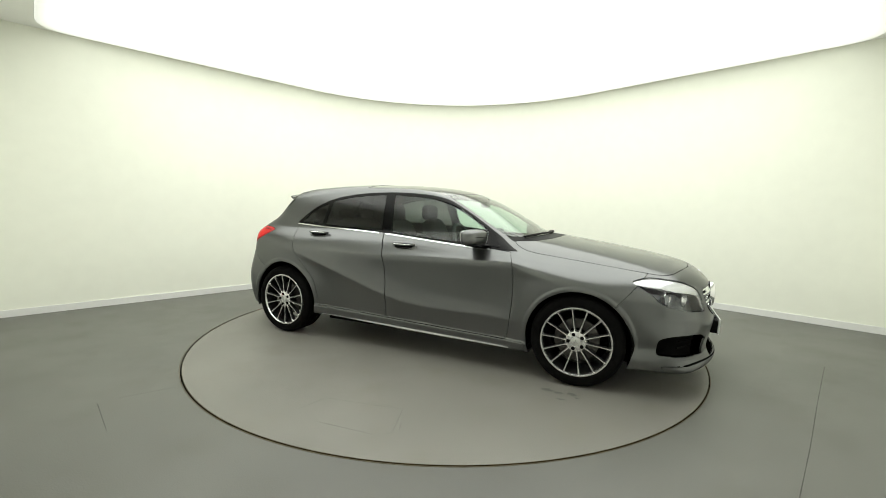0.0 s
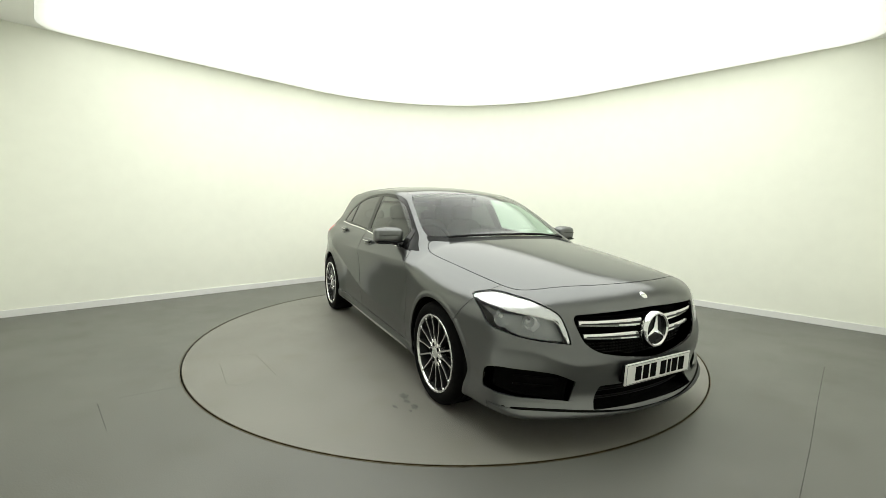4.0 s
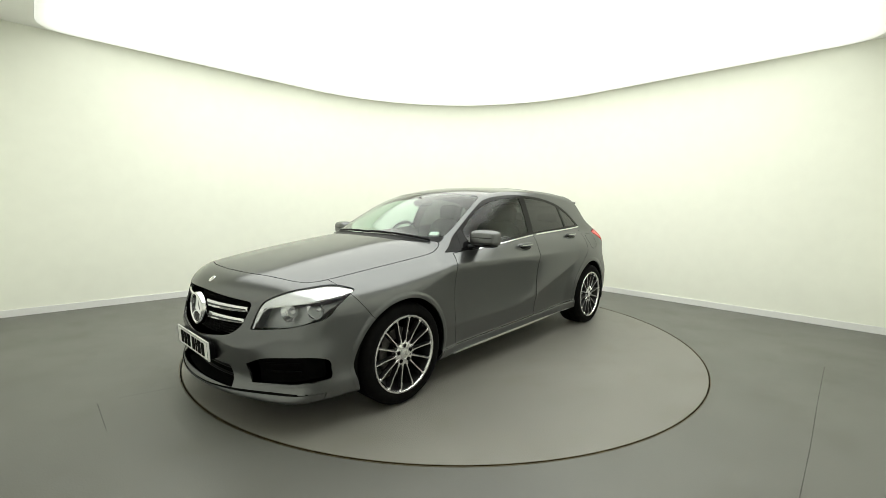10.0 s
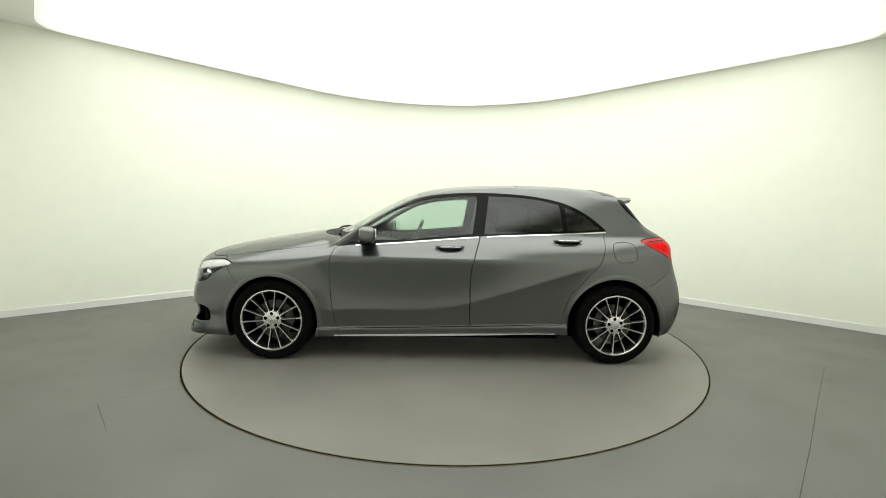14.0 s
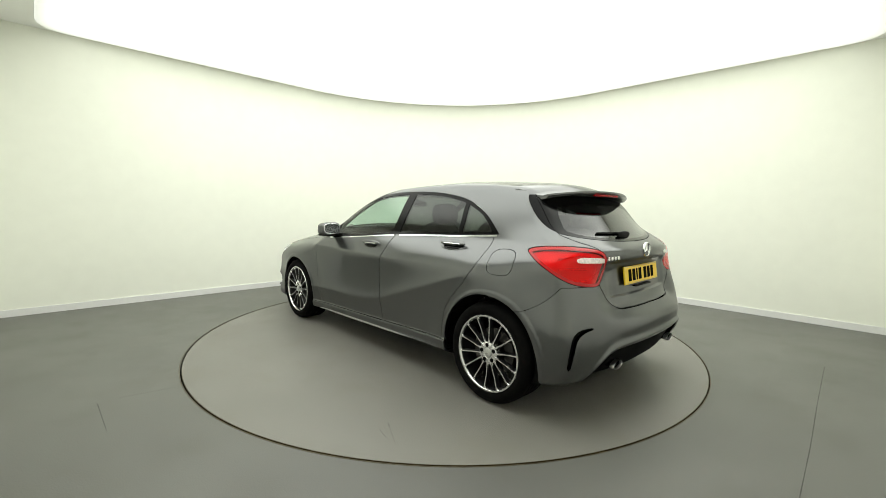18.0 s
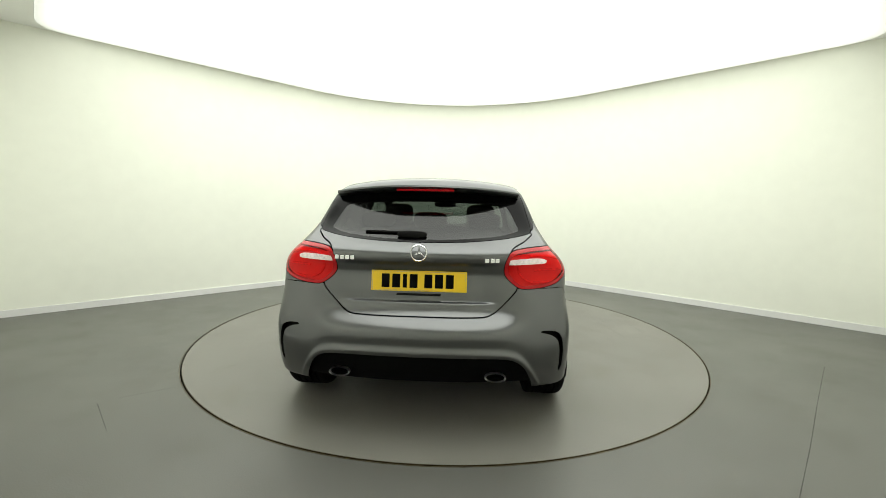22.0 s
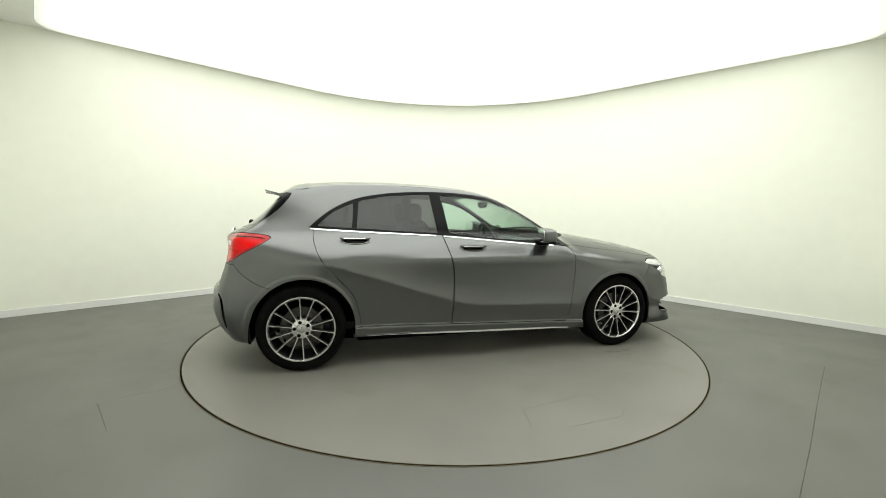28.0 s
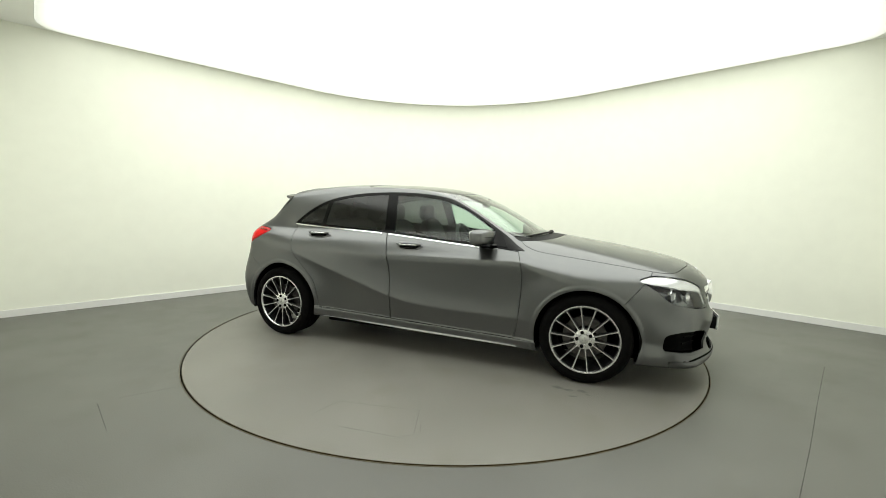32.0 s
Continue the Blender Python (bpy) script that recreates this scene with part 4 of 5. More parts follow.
# ---- wheels ----
def spoke_mesh():
    """One slim spoke, machined on its face, that runs up the z axis from hub to rim."""
    bm = bmesh.new()
    rows = []
    for r, w, y0, y1 in ((0.050, 0.0105, 0.010, -0.030), (0.085, 0.0070, 0.006, -0.032), (0.15, 0.0055, 0.008, -0.026), (0.215, 0.0072, 0.016, -0.02), (0.232, 0.0105, 0.018, -0.016)):
        rows.append([bm.verts.new(p) for p in ((-w * 0.55, y0, r), (w * 0.55, y0, r), (w * 0.9, y0 - 0.006, r), (w, y1, r), (-w, y1, r), (-w * 0.9, y0 - 0.006, r))])
    for a, b in zip(rows, rows[1:]):
        for k in range(6):
            bm.faces.new((a[k], a[(k + 1) % 6], b[(k + 1) % 6], b[k]))
    bm.faces.new(rows[0])
    bm.faces.new(rows[-1])
    bmesh.ops.recalc_face_normals(bm, faces=bm.faces[:])
    me = bpy.data.meshes.new("spoke")
    bm.to_mesh(me)
    bm.free()
    me.materials.append(ALLOY_DARK)
    me.materials.append(ALLOY)
    for f in me.polygons:
        if f.normal.y > 0.35:
            f.material_index = 1
    return me


SPOKE = spoke_mesh()


def wheel(parent, x, y, z, turn, phase):
    """A multi-spoke alloy wheel with its low tyre, brake disc and caliper; its face looks along +y."""
    barrel = lathe_bm([(0.222, 0.010), (0.215, -0.02), (0.205, -0.06), (0.205, -0.16), (0.225, -0.18)], 64)
    w = part("wheel", barrel, ALLOY_DARK, parent, "fourteen-spoke alloy wheel with a low tyre")
    w.matrix_local = pose(x, y, z, 0, 0, turn)
    part("rim", lathe_bm([(0.224, 0.000), (0.226, 0.014), (0.231, 0.021), (0.240, 0.021), (0.243, 0.016), (0.243, 0.005)], 72), ALLOY, w, "bright machined rim lip")
    r = TYRE_R
    prof = [(0.236, 0.004), (0.240, 0.014), (0.252, 0.021), (0.268, 0.024), (0.284, 0.023), (0.300, 0.017), (0.310, 0.006), (r - 0.002, -0.010), (r, -0.02)]
    for g in (-0.045, -0.085, -0.125, -0.165):
        prof += [(r, g + 0.006), (r - 0.007, g + 0.004), (r - 0.007, g - 0.004), (r, g - 0.006)]
    prof += [(r, -0.185), (0.310, -0.205), (0.285, -0.215), (0.250, -0.205), (0.236, -0.19)]
    part("tyre", lathe_bm(prof, 84), RUBBER, w, "black low-profile tyre")
    for k in range(14):
        ob = new("spoke", SPOKE)
        ob.parent = w
        ob.matrix_local = pose(0, 0, 0, 0, phase + 360 / 14 * k, 0)
    part("hub", lathe_bm([(0.0005, 0.004), (0.030, 0.004), (0.034, 0.008), (0.062, 0.008), (0.070, 0.003), (0.074, -0.03), (0.02, -0.06)], 40), ALLOY, w, "grey wheel hub")
    part("hub_cap", lathe_bm([(0.0005, 0.013), (0.022, 0.012), (0.029, 0.009), (0.031, 0.003)], 32), SATIN, w, "round silver hub cap")
    star = join_bm(*[box_bm(-0.0022, 0.0022, 0.0125, 0.0145, 0, 0.018, m=pose(0, 0, 0, 0, a, 0)) for a in (0, 120, 240)])
    part("hub_badge", star, CHROME, w, smooth=False)
    # raised black discs put in for the shaded bolt holes
    for k in range(5):
        a = radians(phase + 72 * k + 10)
        b = lathe_bm([(0.0005, 0.0095), (0.010, 0.0095), (0.0125, 0.0085), (0.0130, 0.001)], 12)
        b.transform(pose(0.051 * math.sin(a), 0.002, 0.051 * math.cos(a)))
        part("bolt_hole_disc", b, LINER, w)
    part("brake_disc", lathe_bm([(0.08, -0.062), (0.148, -0.062), (0.150, -0.066), (0.150, -0.088), (0.08, -0.088)], 56), IRON, w, "dull steel brake disc")
    cal = prism_bm([(0.155 * math.sin(radians(a)), 0.155 * math.cos(radians(a))) for a in range(60, 121, 10)]
                   + [(0.105 * math.sin(radians(a)), 0.105 * math.cos(radians(a))) for a in range(120, 59, -10)], -0.10, -0.045, "xz")
    part("brake_caliper", cal, IRON, w, "grey brake caliper")
    return w


HUB_Y = 0.853
for ax, ph in ((AXLE_F, 8), (AXLE_R, 3)):
    wheel(car, ax, HUB_Y, WHEEL_Z, 0, -ph)
    wheel(car, ax, -HUB_Y, WHEEL_Z, 180, ph)

# arch liners and the underbody
for ax, r in ((AXLE_F, 0.375), (-1.333, 0.388)):
    for sgn in (1, -1):
        bm = bmesh.new()
        rows = []
        for k in range(25):
            a = radians(-14 + 208 * k / 24)
            rows.append([bm.verts.new((ax + rr * math.cos(a), sgn * yy, 0.318 + rr * math.sin(a))) for rr, yy in ((r - 0.022, 0.862), (r, 0.84), (r, 0.56), (0.05, 0.56))])
        for a, b in zip(rows, rows[1:]):
            for k in range(3):
                bm.faces.new((a[k], a[k + 1], b[k + 1], b[k]))
        part("arch_liner", bm, LINER, car, "black wheel arch liner", auto=False)
part("underbody", box_bm(-1.50, 1.95, -0.58, 0.58, 0.135, 0.24, 0.02), LINER, car, "black underbody")
# added black block that deepens the shade under the sills
part("sill_shade_block", box_bm(-0.94, 0.94, -0.70, 0.70, 0.150, 0.21, 0.012), LINER, car)

# ---- brightwork ----
for sgn in (1, -1):
    xs = frange(0.70, -1.285, 30)
    line = spline([0.90, 0.41, -0.28, -0.97, -1.30], [0.905, 0.936, 0.992, 1.026, 1.046])
    pts, nrm = [], []
    for x in xs:
        z = float(line(x)) - 0.003
        y = on_side(x, z)
        n = skin_normal((x, y, z))
        pts.append((x, sgn * y, z))
        nrm.append((n.x, sgn * n.y, n.z))
    cut = next(i for i, x in enumerate(xs) if x < -0.27)
    parents = (doors_f, doors_r)
    for k, (p, q) in enumerate(((pts[:cut], nrm[:cut]), (pts[cut:], nrm[cut:]))):
        part("chrome_strip", ribbon_bm(p, q, 0.013, 0.004), CHROME, parents[k][0 if sgn > 0 else 1], "chrome waist strip")
    # bright blade let into the sill
    xs = frange(0.868, -0.878, 24)
    pts, nrm, wid = [], [], []
    for i, x in enumerate(xs):
        z = float(sill_line(x)) + 0.013
        y = on_side(x, z)
        pts.append((x, sgn * (y + 0.001), z))
        nrm.append((0, sgn, 0.15))
        wid.append(0.003 + 0.012 * math.sin(math.pi * min(1, (i + 1) / 20)) ** 0.5)
    part("sill_groove", ribbon_bm([(px, py, pz + 0.003) for px, py, pz in pts], nrm, [w + 0.008 for w in wid], 0.0015), LINER, car, "dark groove round the sill blade")
    part("sill_blade", ribbon_bm(pts, nrm, wid, 0.010), SATIN, car, "satin silver sill blade")
    # door handles
    for doors, x, z in ((doors_f, -0.035, 0.902), (doors_r, -0.963, 0.957)):
        y = on_side(x, z)
        n = skin_normal((x, y, z))
        tilt = math.degrees(math.atan2(n.z, n.y))
        d = doors[0 if sgn > 0 else 1]
        m = pose(x, y, z, tilt, 0, 1.0)
        rim = pebble_bm((0, 0, 0), (0.115, 0.007, 0.036), 0.9, 0.9, m=m)
        # black pad stands in for the shade inside the painted recess
        cup = pebble_bm((0, 0.003, -0.006), (0.088, 0.0078, 0.024), 0.9, 0.9, m=m)
        grip = pebble_bm((0.002, 0.020, 0.009), (0.114, 0.014, 0.019), 0.8, 0.7, m=m)
        blade = pebble_bm((-0.002, 0.027, -0.001), (0.085, 0.006, 0.005), 0.7, 0.6, m=m)
        for nm, b, mt, lb in (("handle_recess", rim, PAINT, ""), ("handle_shade_pad", cup, GLOSS_BLACK, "black pad painted in for the handle recess's shade"), ("door_handle", grip, PAINT, "grey door handle"),
                              ("handle_insert", blade, CHROME, "chrome handle insert")):
            part(nm, b if sgn > 0 else mirror_y(b), mt, d, lb)
    # mirrors
    door = doors_f[0 if sgn > 0 else 1]

    def side_part(nm, b, mt, lb=""):
        return part(nm, b if sgn > 0 else mirror_y(b), mt, door, lb)
    cap = pebble_bm((0, 0, 0), (0.062, 0.106, 0.064), 0.5, 0.5)
    for v in cap.verts:
        v.co.x -= 0.20 * max(v.co.y, -0.05) + 0.0
        v.co.z *= 1.0 - 0.9 * max(0.0, v.co.y) * 1.2
        if v.co.x > 0:
            v.co.z *= 1 - 1.6 * v.co.x
    cap.transform(pose(0.603, 0.893, 1.000))
    side_part("mirror_housing", cap, PAINT, "grey door mirror housing")
    low = pebble_bm((0.606, 0.893, 0.948), (0.060, 0.098, 0.012), 0.6, 0.6)
    side_part("mirror_base", low, GLOSS_BLACK, "black mirror base")
    foot = tube_bm([(0.69, 0.745, 0.925), (0.67, 0.79, 0.938), (0.62, 0.86, 0.945)], 0.026, 10, 0.6)
    side_part("mirror_foot", foot, GLOSS_BLACK)
    ind = pebble_bm((0, 0, 0), (0.010, 0.080, 0.003), 0.8, 0.8, m=pose(0.660, 0.903, 1.006, 0, 0, 12))
    side_part("mirror_indicator", ind, GLOSS_BLACK, "thin dark indicator strip")
    mir = pebble_bm((0, 0, 0), (0.004, 0.088, 0.048), 0.5, 0.5, m=pose(0.541, 0.893, 1.005, 0, 0, 11))
    side_part("mirror_glass", mir, CHROME, "mirror glass")
    tri = prism_bm([(0.77, 0.930), (0.66, 0.945), (0.655, 1.055), (0.69, 1.040)], 0.0, 0.006, "xz")
    for v in tri.verts:
        v.co.y += on_side(v.co.x, v.co.z) + 0.0005
    side_part("mirror_sail", tri, GLOSS_BLACK, "black mirror sail panel")

# ---- front ----
STAR_X, STAR_Z = 2.228, 0.597


def bar_along(y0, y1, z0, z1, out, thick, n=12):
    """Louvre of the grille that follows the nose's curve."""
    bm = bmesh.new()
    rows = []
    for y in frange(y0, y1, n):
        t = (abs(y) - abs(y0)) / (abs(y1) - abs(y0))
        zc = z0 + (z1 - z0) * t
        x = on_front(abs(y), 0.60) - 0.022 + out
        h = thick * (1 - 0.35 * t)
        rows.append([bm.verts.new(p) for p in ((x - 0.03, y, zc + h), (x - 0.004, y, zc + h), (x, y, zc + h - 0.005), (x, y, zc - h + 0.005), (x - 0.004, y, zc - h), (x - 0.03, y, zc - h))])
    for a, b in zip(rows, rows[1:]):
        for k in range(6):
            bm.faces.new((a[k], a[(k + 1) % 6], b[(k + 1) % 6], b[k]))
    bm.faces.new(rows[0])
    bm.faces.new(rows[-1])
    return bm


grille = part("grille", join_bm(*[tube_bm([(on_front(abs(y), 0.6) - 0.055, y, z) for y in frange(-0.40 + 0.03 * k, 0.40 - 0.03 * k, 20)], 0.0035, 5)
                                  for k, z in enumerate((0.535, 0.519, 0.503, 0.487, 0.471))],
                                *[tube_bm([(on_front(abs(y), 0.6) - 0.053, y, 0.465 + 0.10 * (y / 0.45) ** 2), (on_front(abs(y), 0.6) - 0.053, y, 0.54)], 0.003, 4)
                                  for y in frange(-0.40, 0.40, 41)]), BLACK, car, "black radiator grille with silver louvres")
for sgn in (1, -1):
    for z0, z1 in ((0.642, 0.648), (0.573, 0.580)):
        part("louvre", bar_along(sgn * 0.088, sgn * (0.452 if z0 > 0.6 else 0.425), z0, z1, 0.0, 0.021), CHROME, grille, "bright silver louvre")
        part("louvre_groove", bar_along(sgn * 0.088, sgn * (0.44 if z0 > 0.6 else 0.41), z0 - 0.001, z1 - 0.001, 0.002, 0.009), ALLOY_DARK, grille)
ring = lathe_bm([(0.077, -0.012), (0.078, 0.006), (0.084, 0.012), (0.091, 0.010), (0.096, 0.002), (0.096, -0.02)], 56, "X")
ring.transform(pose(STAR_X, 0, STAR_Z))
badge = part("grille_badge", ring, CHROME, grille, "large round chrome badge ring")
disc = lathe_bm([(0.0005, -0.008), (0.079, -0.008)], 40, "X")
disc.transform(pose(STAR_X, 0, STAR_Z))
part("badge_disc", disc, GLOSS_BLACK, grille)


def star_bm(r, w, d):
    """Three tapered arms."""
    arms = []
    for a in (0, 120, 240):
        b = bmesh.new()
        base = [b.verts.new(p) for p in ((0, -w, w * 0.5), (0, w, w * 0.5), (0, 0.0015, r), (0, -0.0015, r))]
        mid = [b.verts.new(p) for p in ((d, 0, 0), (d * 0.4, 0, r))]
        b.faces.new((base[0], mid[0], mid[1], base[3]))
        b.faces.new((mid[0], base[1], base[2], mid[1]))
        b.faces.new((base[3], mid[1], base[2]))
        b.faces.new((base[0], base[3], base[2], base[1]))
        b.transform(Matrix.Rotation(radians(a), 4, "X"))
        arms.append(b)
    return join_bm(*arms)


st = star_bm(0.080, 0.013, 0.014)
st.transform(pose(STAR_X - 0.004, 0, STAR_Z))
part("badge_arms", st, CHROME, grille, "chrome three-armed emblem", smooth=False)
b = lathe_bm([(0.0005, 0.004), (0.019, 0.003), (0.023, 0.0), (0.024, -0.006)], 28, "Z")
b.transform(pose(2.142, 0, on_top(2.142, 0) + 0.002, 0, 42, 0))
part("bonnet_badge", b, CHROME, car, "small round silver bonnet badge")


def number_plate(x, zc, tilt, face, sgn, parent, label):
    """A plate whose characters are plain bars."""
    m = pose(x, 0, zc, 0, tilt, 0)
    plate = part("number_plate", box_bm(-0.006, 0.004, -0.26, 0.26, -0.0555, 0.0555, 0.002, 1, m), face, parent, label)
    part("plate_border", join_bm(*[box_bm(sgn * 0.005 - 0.001, sgn * 0.005 + 0.001, *q, m=m) for q in
                                   ((-0.254, 0.254, 0.049, 0.051), (-0.254, 0.254, -0.051, -0.049), (-0.254, -0.252, -0.049, 0.049), (0.252, 0.254, -0.049, 0.049))]), LAMP_GREY, plate, smooth=False)
    y = 0.203
    for k in range(7):
        w = 0.022 if k == 2 else 0.043
        part("plate_bar", box_bm(sgn * 0.0055 - 0.0015, sgn * 0.0055 + 0.0015, -sgn * (y - w) if sgn < 0 else y - w - 0.0, -sgn * y if sgn < 0 else y, -0.037, 0.037, m=m), LINER, plate, smooth=False)
        y -= w + 0.015 + (0.022 if k == 3 else 0)
    return plate


number_plate(2.258, 0.398, 3, PLATE_WHITE, 1, car, "white front number plate with dark plain bars")
part("plate_holder", box_bm(2.20, 2.253, -0.24, 0.24, 0.345, 0.440, 0.006), BLACK, car)
pts, nrm = [], []
for y in frange(-0.80, 0.80, 41):
    z = 0.206 + 0.028 * float(step(0.1, 0.78, abs(y)))
    xf = on_front(abs(y), z)
    n = skin_normal((xf, abs(y), z))
    pts.append((xf, y, z))
    nrm.append((n.x, math.copysign(n.y, y), n.z))
part("splitter_groove", ribbon_bm(pts, nrm, [0.003 + 0.011 * min(1, abs(y) / 0.55) * min(1, (0.84 - abs(y)) / 0.12) for y in frange(-0.80, 0.80, 41)], 0.0015), LINER, car,
     "dark groove over the splitter blade")
# lower intake louvres
for z in (0.250, 0.290):
    part("intake_bar", tube_bm([(on_front(abs(y), 0.30) - 0.045, y, z) for y in frange(-0.40, 0.40, 17)], 0.007, 6), BLACK, car)
for sgn in (1, -1):
    # slats in the side vents
    for z in (0.315, 0.36):
        pts = []
        for t in frange(0, 1, 9):
            y = 0.53 + 0.20 * t
            pts.append((on_front(y, z) - 0.055, sgn * y, z + 0.02 * t))
        part("vent_bar", tube_bm(pts, 0.005, 6), LINER, car)
    # painted blade under the vent
    pts, nrm = [], []
    for qq, z in ((1.17, 0.258), (1.10, 0.262), (1.00, 0.268), (0.90, 0.274), (0.80, 0.284), (0.74, 0.292), (0.705, 0.294)):
        k = solve_skin(lambda t: (t + qq * 0.7071, t - qq * 0.7071, z + 0 * t), 0.4, 1.6)
        p = (k + qq * 0.7071, k - qq * 0.7071, z)
        n = skin_normal(p)
        pts.append((p[0], sgn * p[1], p[2]))
        nrm.append((n.x, sgn * n.y, n.z))
    part("vent_blade", ribbon_bm(pts, nrm, [0.006, 0.016, 0.022, 0.024, 0.024, 0.018, 0.004], [0.004, 0.010, 0.012, 0.012, 0.010, 0.006, 0.001]), PAINT, car)
    # lamp inside
    lamp = headlamps[0 if sgn > 0 else 1]
    for cx, cy, cz, r in ((1.965, 0.640, 0.645, 0.050), (1.865, 0.735, 0.660, 0.052)):
        bowl = lathe_bm([(r, 0.03), (r * 0.98, 0.026), (r * 0.85, 0.006), (r * 0.55, -0.014), (r * 0.25, -0.022), (0.0005, -0.024)], 32, "X")
        bowl.transform(pose(cx, sgn * cy, cz, 0, 0, sgn * 22))
        part("reflector", bowl, LAMP_CHROME, lamp, "bright round reflector")
        bulb = pebble_bm((0, 0, 0), (0.020, 0.013, 0.013), 1, 1, 12, 8, m=pose(cx - 0.005, sgn * cy, cz, 0, 0, sgn * 22))
        part("bulb", bulb, LAMP_WHITE, lamp)
    # raised bright lip between the band and the bowl
    pts, nrm = [], []
    for q, z in ((1.118, 0.592), (1.092, 0.643), (1.062, 0.668), (0.973, 0.687), (0.90, 0.698), (0.832, 0.708), (0.727, 0.728), (0.66, 0.738)):
        k = solve_skin(lambda t: (t + q * 0.7071, t - q * 0.7071, z + 0 * t), 0.4, 1.6)
        n = skin_normal((k + q * 0.7071, k - q * 0.7071, z))
        p = Vector((k + q * 0.7071, k - q * 0.7071, z)) - n * 0.013
        pts.append((p.x, sgn * p.y, p.z))
        nrm.append((n.x, sgn * n.y, n.z))
    part("band_lip", ribbon_bm(pts, nrm, 0.007, 0.004), SATIN, lamp, "bright edge under the light band")

# light guides inside the tail lamps
for sgn in (1, -1):
    for run, w in (([(0.70, 0.950), (0.80, 0.966), (0.89, 0.962), (0.945, 0.915), (0.935, 0.85), (0.88, 0.820), (0.80, 0.826)], 0.014),
                   ([(0.70, 0.888), (0.80, 0.888), (0.875, 0.885)], 0.014)):
        ks = frange(0, 1, len(run))
        qs, zs = spline(ks, [r[0] for r in run]), spline(ks, [r[1] for r in run])
        pts, nrm = [], []
        for t in frange(0, 1, 26):
            q, z = float(qs(t)), float(zs(t))
            s = solve_skin(lambda k: (-(k + q * 0.7071), k - q * 0.7071, z + 0 * k), 0.4, 1.7)
            p = Vector((-(s + q * 0.7071), s - q * 0.7071, z))
            n = skin_normal(p)
            p = p - n * 0.012
            pts.append((p.x, sgn * p.y, p.z))
            nrm.append((n.x, sgn * n.y, n.z))
        part("light_guide", ribbon_bm(pts, nrm, w, 0.006), REVERSE, tail_lamps[0 if sgn > 0 else 1], "raised light guide")

# wipers on the cowl
for y0, y1, lift in ((0.60, 0.02, 0.0), (0.05, -0.52, 0.01)):
    pts, nrm = [], []
    for t in frange(0, 1, 10):
        y = y0 + (y1 - y0) * t
        x = 0.985 - 0.30 * max(0, abs(y) - 0.05) ** 1.7 - 0.02 * t
        z = on_top(x, y) + 0.014
        pts.append((x, y, z))
    part("wiper", tube_bm(pts, 0.009, 6), BLACK, car, "black windscreen wiper")

# ---- rear ----
bm = bmesh.new()
rows = []
for s in frange(-1, 1, 45):
    a = abs(s)
    xt = -1.665 + 0.125 * a ** 2.5
    zt = 1.336 - 0.034 * a ** 2.2
    x0 = -1.30
    top, under = [], []
    for t in frange(0, 1, 9):
        x = x0 + (xt - x0) * t
        y = s * (0.570 - 0.008 * t)
        z = on_top(x, min(abs(y), 0.565)) + 0.003
        top.append((x, y, z * (1 - t ** 2) + (zt + 0.010) * t ** 2))
    for t in (0.97, 0.7, 0.4, 0.1):
        x = x0 + (xt - x0) * t
        y = s * (0.568 - 0.008 * t)
        under.append((x, y, zt - 0.012 - 0.03 * (1 - t) - 0.035 * a ** 6 * (1 - t)))
    rows.append([bm.verts.new(p) for p in top + [(xt - 0.004, s * 0.562, zt)] + under])
for a, b in zip(rows, rows[1:]):
    m = len(a)
    for k in range(m):
        bm.faces.new((a[k], a[(k + 1) % m], b[(k + 1) % m], b[k]))
bm.faces.new(rows[0])
bm.faces.new(rows[-1])
spoiler = part("roof_spoiler", bm, PAINT, tailgate, "grey roof spoiler")
part("brake_light", tube_bm([(-1.652 + 0.115 * (abs(y) / 0.575) ** 2.5, y, 1.317) for y in frange(-0.17, 0.17, 9)], 0.007, 6), RED_DARK, tailgate, "dark red high brake light")
x = on_rear(0, 0.972)
ring = lathe_bm([(0.038, -0.002), (0.039, 0.006), (0.043, 0.009), (0.047, 0.004), (0.047, -0.006)], 40, "X")
ring.transform(pose(x - 0.004, 0, 0.972, 0, 0, 180))
part("rear_badge", ring, CHROME, tailgate, "round chrome badge ring")
st = star_bm(0.040, 0.007, 0.008)
st.transform(pose(x - 0.003, 0, 0.972, 0, 0, 180))
part("rear_badge_arms", st, CHROME, tailgate, "chrome three-armed emblem", smooth=False)
for ys in ((0.455, 0.425, 0.395, 0.365), (-0.365, -0.395, -0.420)):
    for y in ys:
        xx = on_rear(abs(y), 0.937)
        part("badge_bar", box_bm(xx - 0.005, xx + 0.004, y - 0.011, y + 0.011, 0.926, 0.948, 0.001, 1), CHROME, tailgate)
number_plate(-1.911, 0.816, 8, PLATE_YELLOW, -1, tailgate, "yellow rear number plate with dark plain bars")
part("plate_lamp", box_bm(-1.935, -1.90, -0.12, 0.12, 0.740, 0.748, 0.002, 1), BLACK, tailgate)
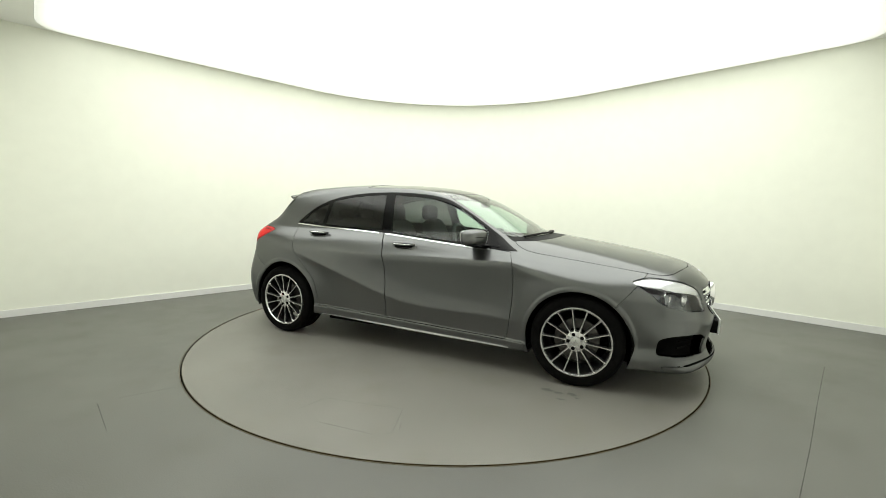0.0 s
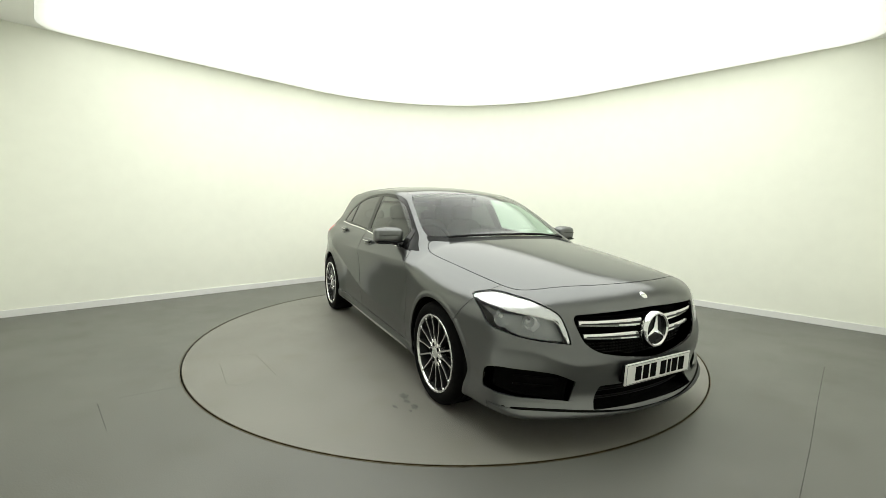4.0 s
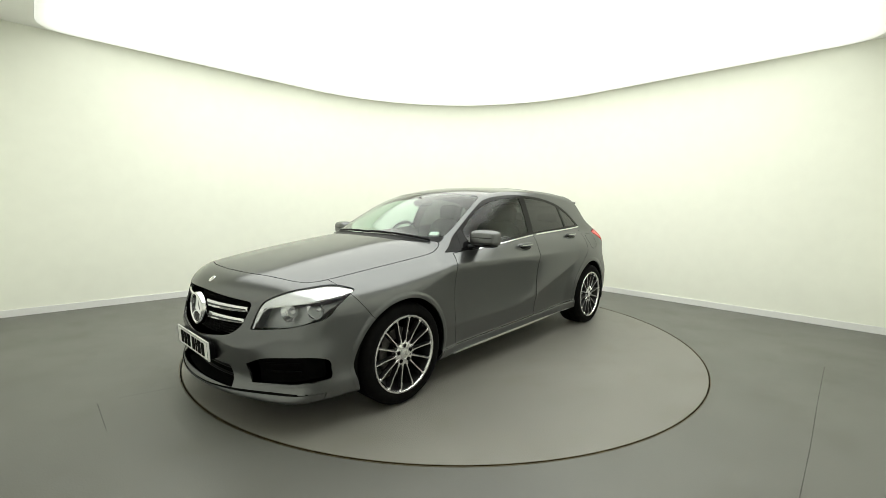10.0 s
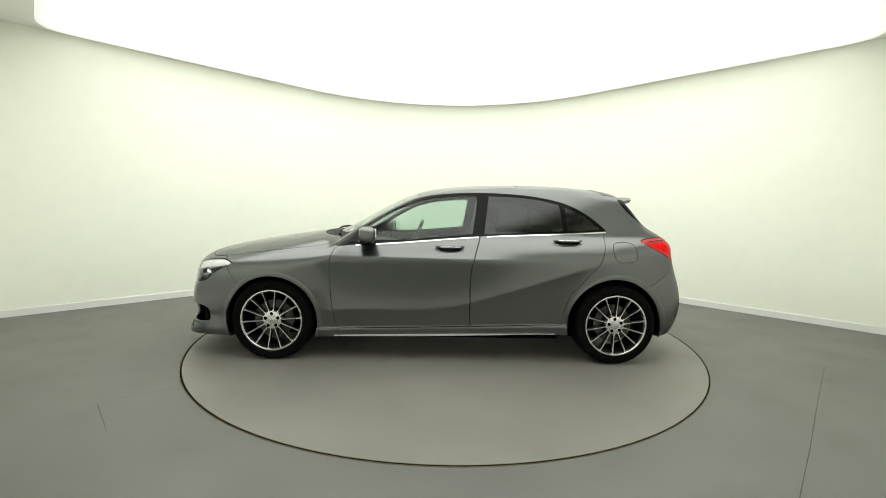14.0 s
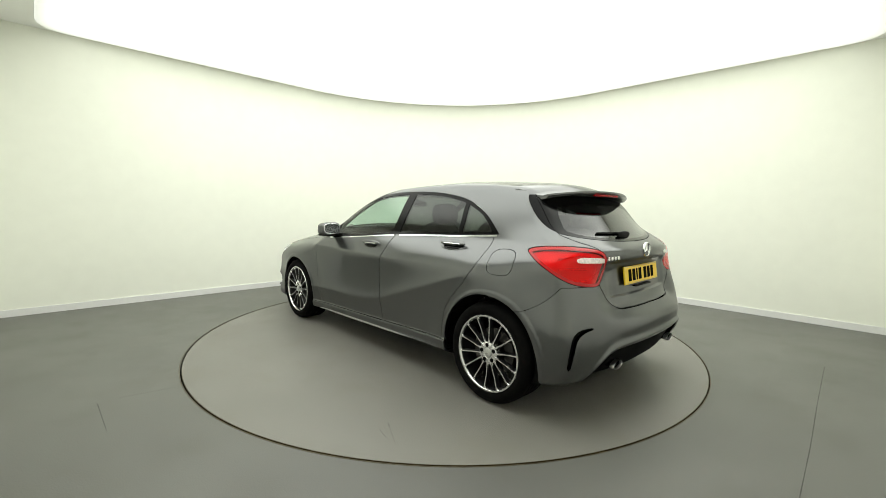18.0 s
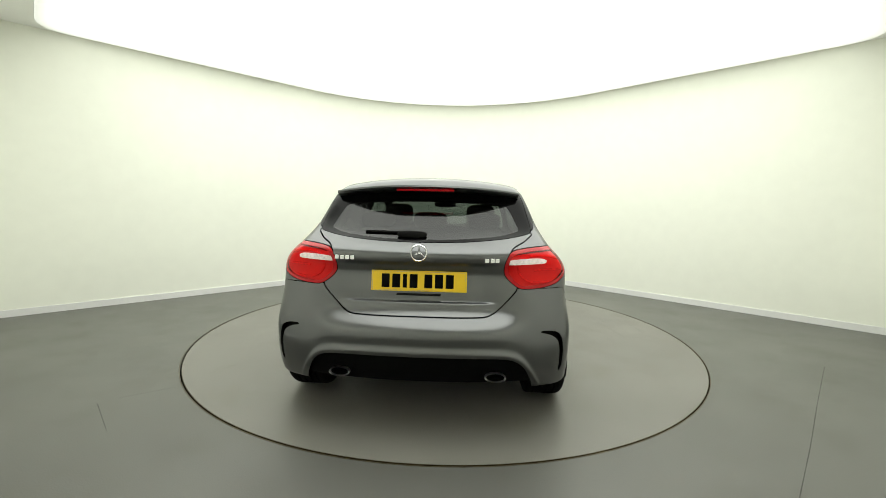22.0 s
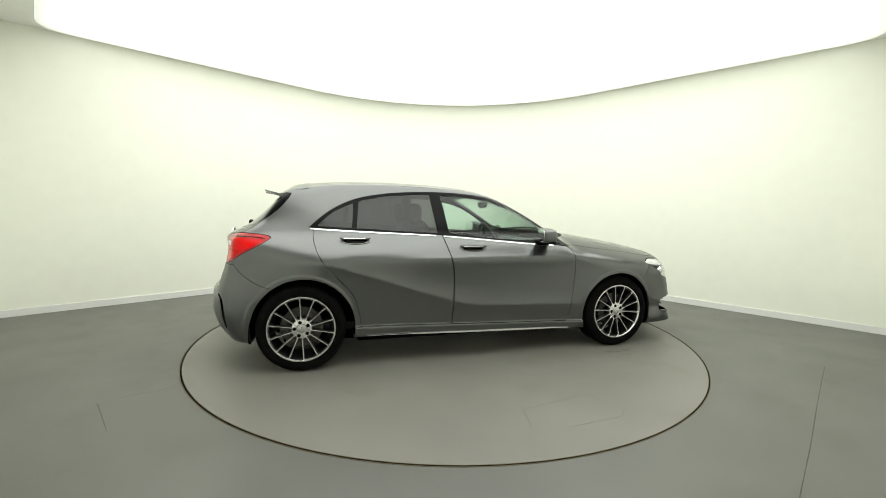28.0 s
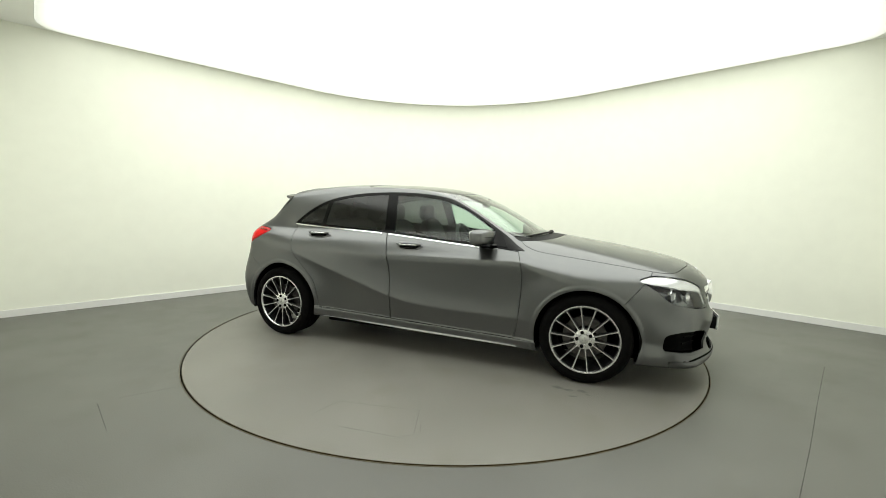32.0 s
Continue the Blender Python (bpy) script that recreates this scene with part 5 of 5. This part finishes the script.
# rear wiper
pts = []
for y in frange(0.33, 0.04, 8):
    z = 1.075 - 0.01 * (0.33 - y)
    pts.append((on_rear(y, z) - 0.012, y, z))
part("rear_wiper", tube_bm(pts, 0.007, 6), BLACK, tailgate, "black rear wiper")
z = 1.062
part("wiper_arm", pebble_bm((on_rear(0.03, z) - 0.018, 0.055, z), (0.012, 0.085, 0.022), 0.8, 0.8), BLACK, tailgate)
for sgn in (1, -1):
    pipe = lathe_bm([(0.97, 0.014), (1.0, 0.006), (1.0, -0.010), (0.94, -0.014), (0.86, -0.010), (0.85, 0.004)], 36, "X")
    pipe.transform(pose(-1.966, sgn * 0.423, 0.316) @ Matrix.Diagonal((1, 0.058, 0.026, 1)))
    tip = part("exhaust_tip", pipe, SATIN, car, "oval chrome exhaust tip")
    bore = lathe_bm([(0.86, -0.006), (0.80, 0.06), (0.0005, 0.06)], 36, "X")
    bore.transform(pose(-1.966, sgn * 0.423, 0.316) @ Matrix.Diagonal((1, 0.058, 0.026, 1)))
    part("exhaust_bore", bore, LINER, tip)

# ---- cabin ----
part("cabin_floor", box_bm(-1.55, 0.95, -0.70, 0.70, 0.25, 0.32, 0.02), DASH, car, "dark cabin floor")
part("headlining", box_bm(-1.25, 0.10, -0.50, 0.50, 1.345, 1.352, 0.003), TRIM_GREY, car, "pale grey headlining")
dash = box_bm(0.42, 0.93, -0.66, 0.66, 0.60, 0.955, 0.07, 4)
for v in dash.verts:
    v.co.z -= 0.06 * (v.co.y / 0.66) ** 2 + (0.05 if v.co.x < 0.5 else 0) - 0.03 * (v.co.x - 0.42)
part("dashboard", dash, DASH, car, "dark dashboard")
part("infotainment_screen", box_bm(0.50, 0.515, -0.10, 0.10, 0.93, 1.04, 0.008, 2), GLOSS_BLACK, car, "black display screen")
wheel_rim = lathe_bm([(0.185 + 0.016 * math.cos(a), 0.016 * math.sin(a)) for a in (2 * math.pi * k / 10 for k in range(11))], 40, "X")
wheel_rim.transform(pose(0.30, -0.36, 0.90, 0, -22, 0))
sw = part("steering_wheel", wheel_rim, DASH, car, "black steering wheel")
part("steering_hub", join_bm(pebble_bm((0, 0, 0), (0.03, 0.07, 0.06), 0.7, 0.7, 16, 10, m=pose(0.31, -0.36, 0.90, 0, -22, 0)),
                             box_bm(-0.012, 0.012, -0.18, 0.18, -0.022, 0.018, 0.006, 1, pose(0.305, -0.36, 0.90, 0, -22, 0))), DASH, sw)


def seat(x, y, wide, tall=0.62):
    cushion = part("seat", pebble_bm((x + 0.22, y, 0.50), (0.27, wide, 0.10), 0.5, 0.5), SEAT, car, "dark cloth seat")
    back = pebble_bm((0, 0, tall / 2), (0.075, wide, tall / 2), 0.55, 0.5)
    for v in back.verts:
        v.co.y *= 1 - 0.18 * max(0, v.co.z / tall - 0.4)
    back.transform(pose(x - 0.02, y, 0.50, 0, -16, 0))
    part("backrest", back, SEAT, cushion)
    return cushion


for y in (0.36, -0.36):
    s_ob = seat(-0.20, y, 0.235)
    part("headrest", pebble_bm((-0.42, y, 1.165), (0.055, 0.125, 0.085), 0.6, 0.6, m=None), SEAT, s_ob)
    part("headrest_post", join_bm(*[tube_bm([(-0.395, y + d, 1.05), (-0.41, y + d, 1.12)], 0.006, 6) for d in (-0.05, 0.05)]), CHROME, s_ob)
bench = part("rear_bench", pebble_bm((-0.85, 0, 0.52), (0.26, 0.62, 0.10), 0.4, 0.4), SEAT, car, "dark cloth rear bench")
part("bench_back", pebble_bm((0, 0, 0.29), (0.07, 0.60, 0.30), 0.4, 0.4, m=pose(-1.10, 0, 0.52, 0, -18, 0)), SEAT, bench)
for y in (0.36, 0.0, -0.36):
    part("rear_headrest", pebble_bm((-1.28, y, 1.13), (0.045, 0.115, 0.055), 0.6, 0.6), SEAT, bench)
part("parcel_shelf", box_bm(-1.62, -1.30, -0.52, 0.52, 0.96, 0.985, 0.01), DASH, car, "dark parcel shelf")
mirror = part("interior_mirror", pebble_bm((0.36, 0, 1.255), (0.018, 0.115, 0.032), 0.7, 0.6), GLOSS_BLACK, car, "black rear-view mirror")
part("mirror_stem", tube_bm([(0.37, 0, 1.265), (0.40, 0, 1.297)], 0.02, 8), GLOSS_BLACK, mirror)
sp = Vector((0.785, 0.555, on_top(0.785, 0.555)))
sn = skin_normal(sp)
tk = box_bm(-0.036, 0.036, -0.022, 0.022, -0.0005, 0.0005, m=Matrix.Translation(sp - sn * 0.004) @ sn.to_track_quat("Z", "Y").to_matrix().to_4x4())
part("windscreen_sticker", tk, PLATE_WHITE, car, "small white windscreen sticker", smooth=False)


# ---- what turns ----
# heading of the car over time: seconds, degrees
TURN = [(0.0, -25.0), (0.5, -25.7), (1.0, -28.2), (1.5, -32.2), (2.0, -37.9), (2.5, -43.7), (3.0, -49.6), (3.5, -55.5), (5.5, -79.05), (24.0, -296.6),
        (28.0, -343.5), (30.0, -366.7), (30.5, -372.4), (31.0, -377.6), (31.5, -380.6), (32.0, -381.6)]
CAR_OFF = (0.022, 0.044)


def heading(t):
    for (t0, a0), (t1, a1) in zip(TURN, TURN[1:]):
        if t <= t1:
            return a0 + (a1 - a0) * (t - t0) / (t1 - t0)
    return TURN[-1][1]


def motions():
    times = [k * 0.5 for k in range(65)]
    walk(turntable, [(t, pose(0, 0, 0, 0, 0, heading(t))) for t in times])
    walk(car, [(t, pose(0, 0, 0, 0, 0, heading(t)) @ pose(*CAR_OFF, 0)) for t in times])


motions()
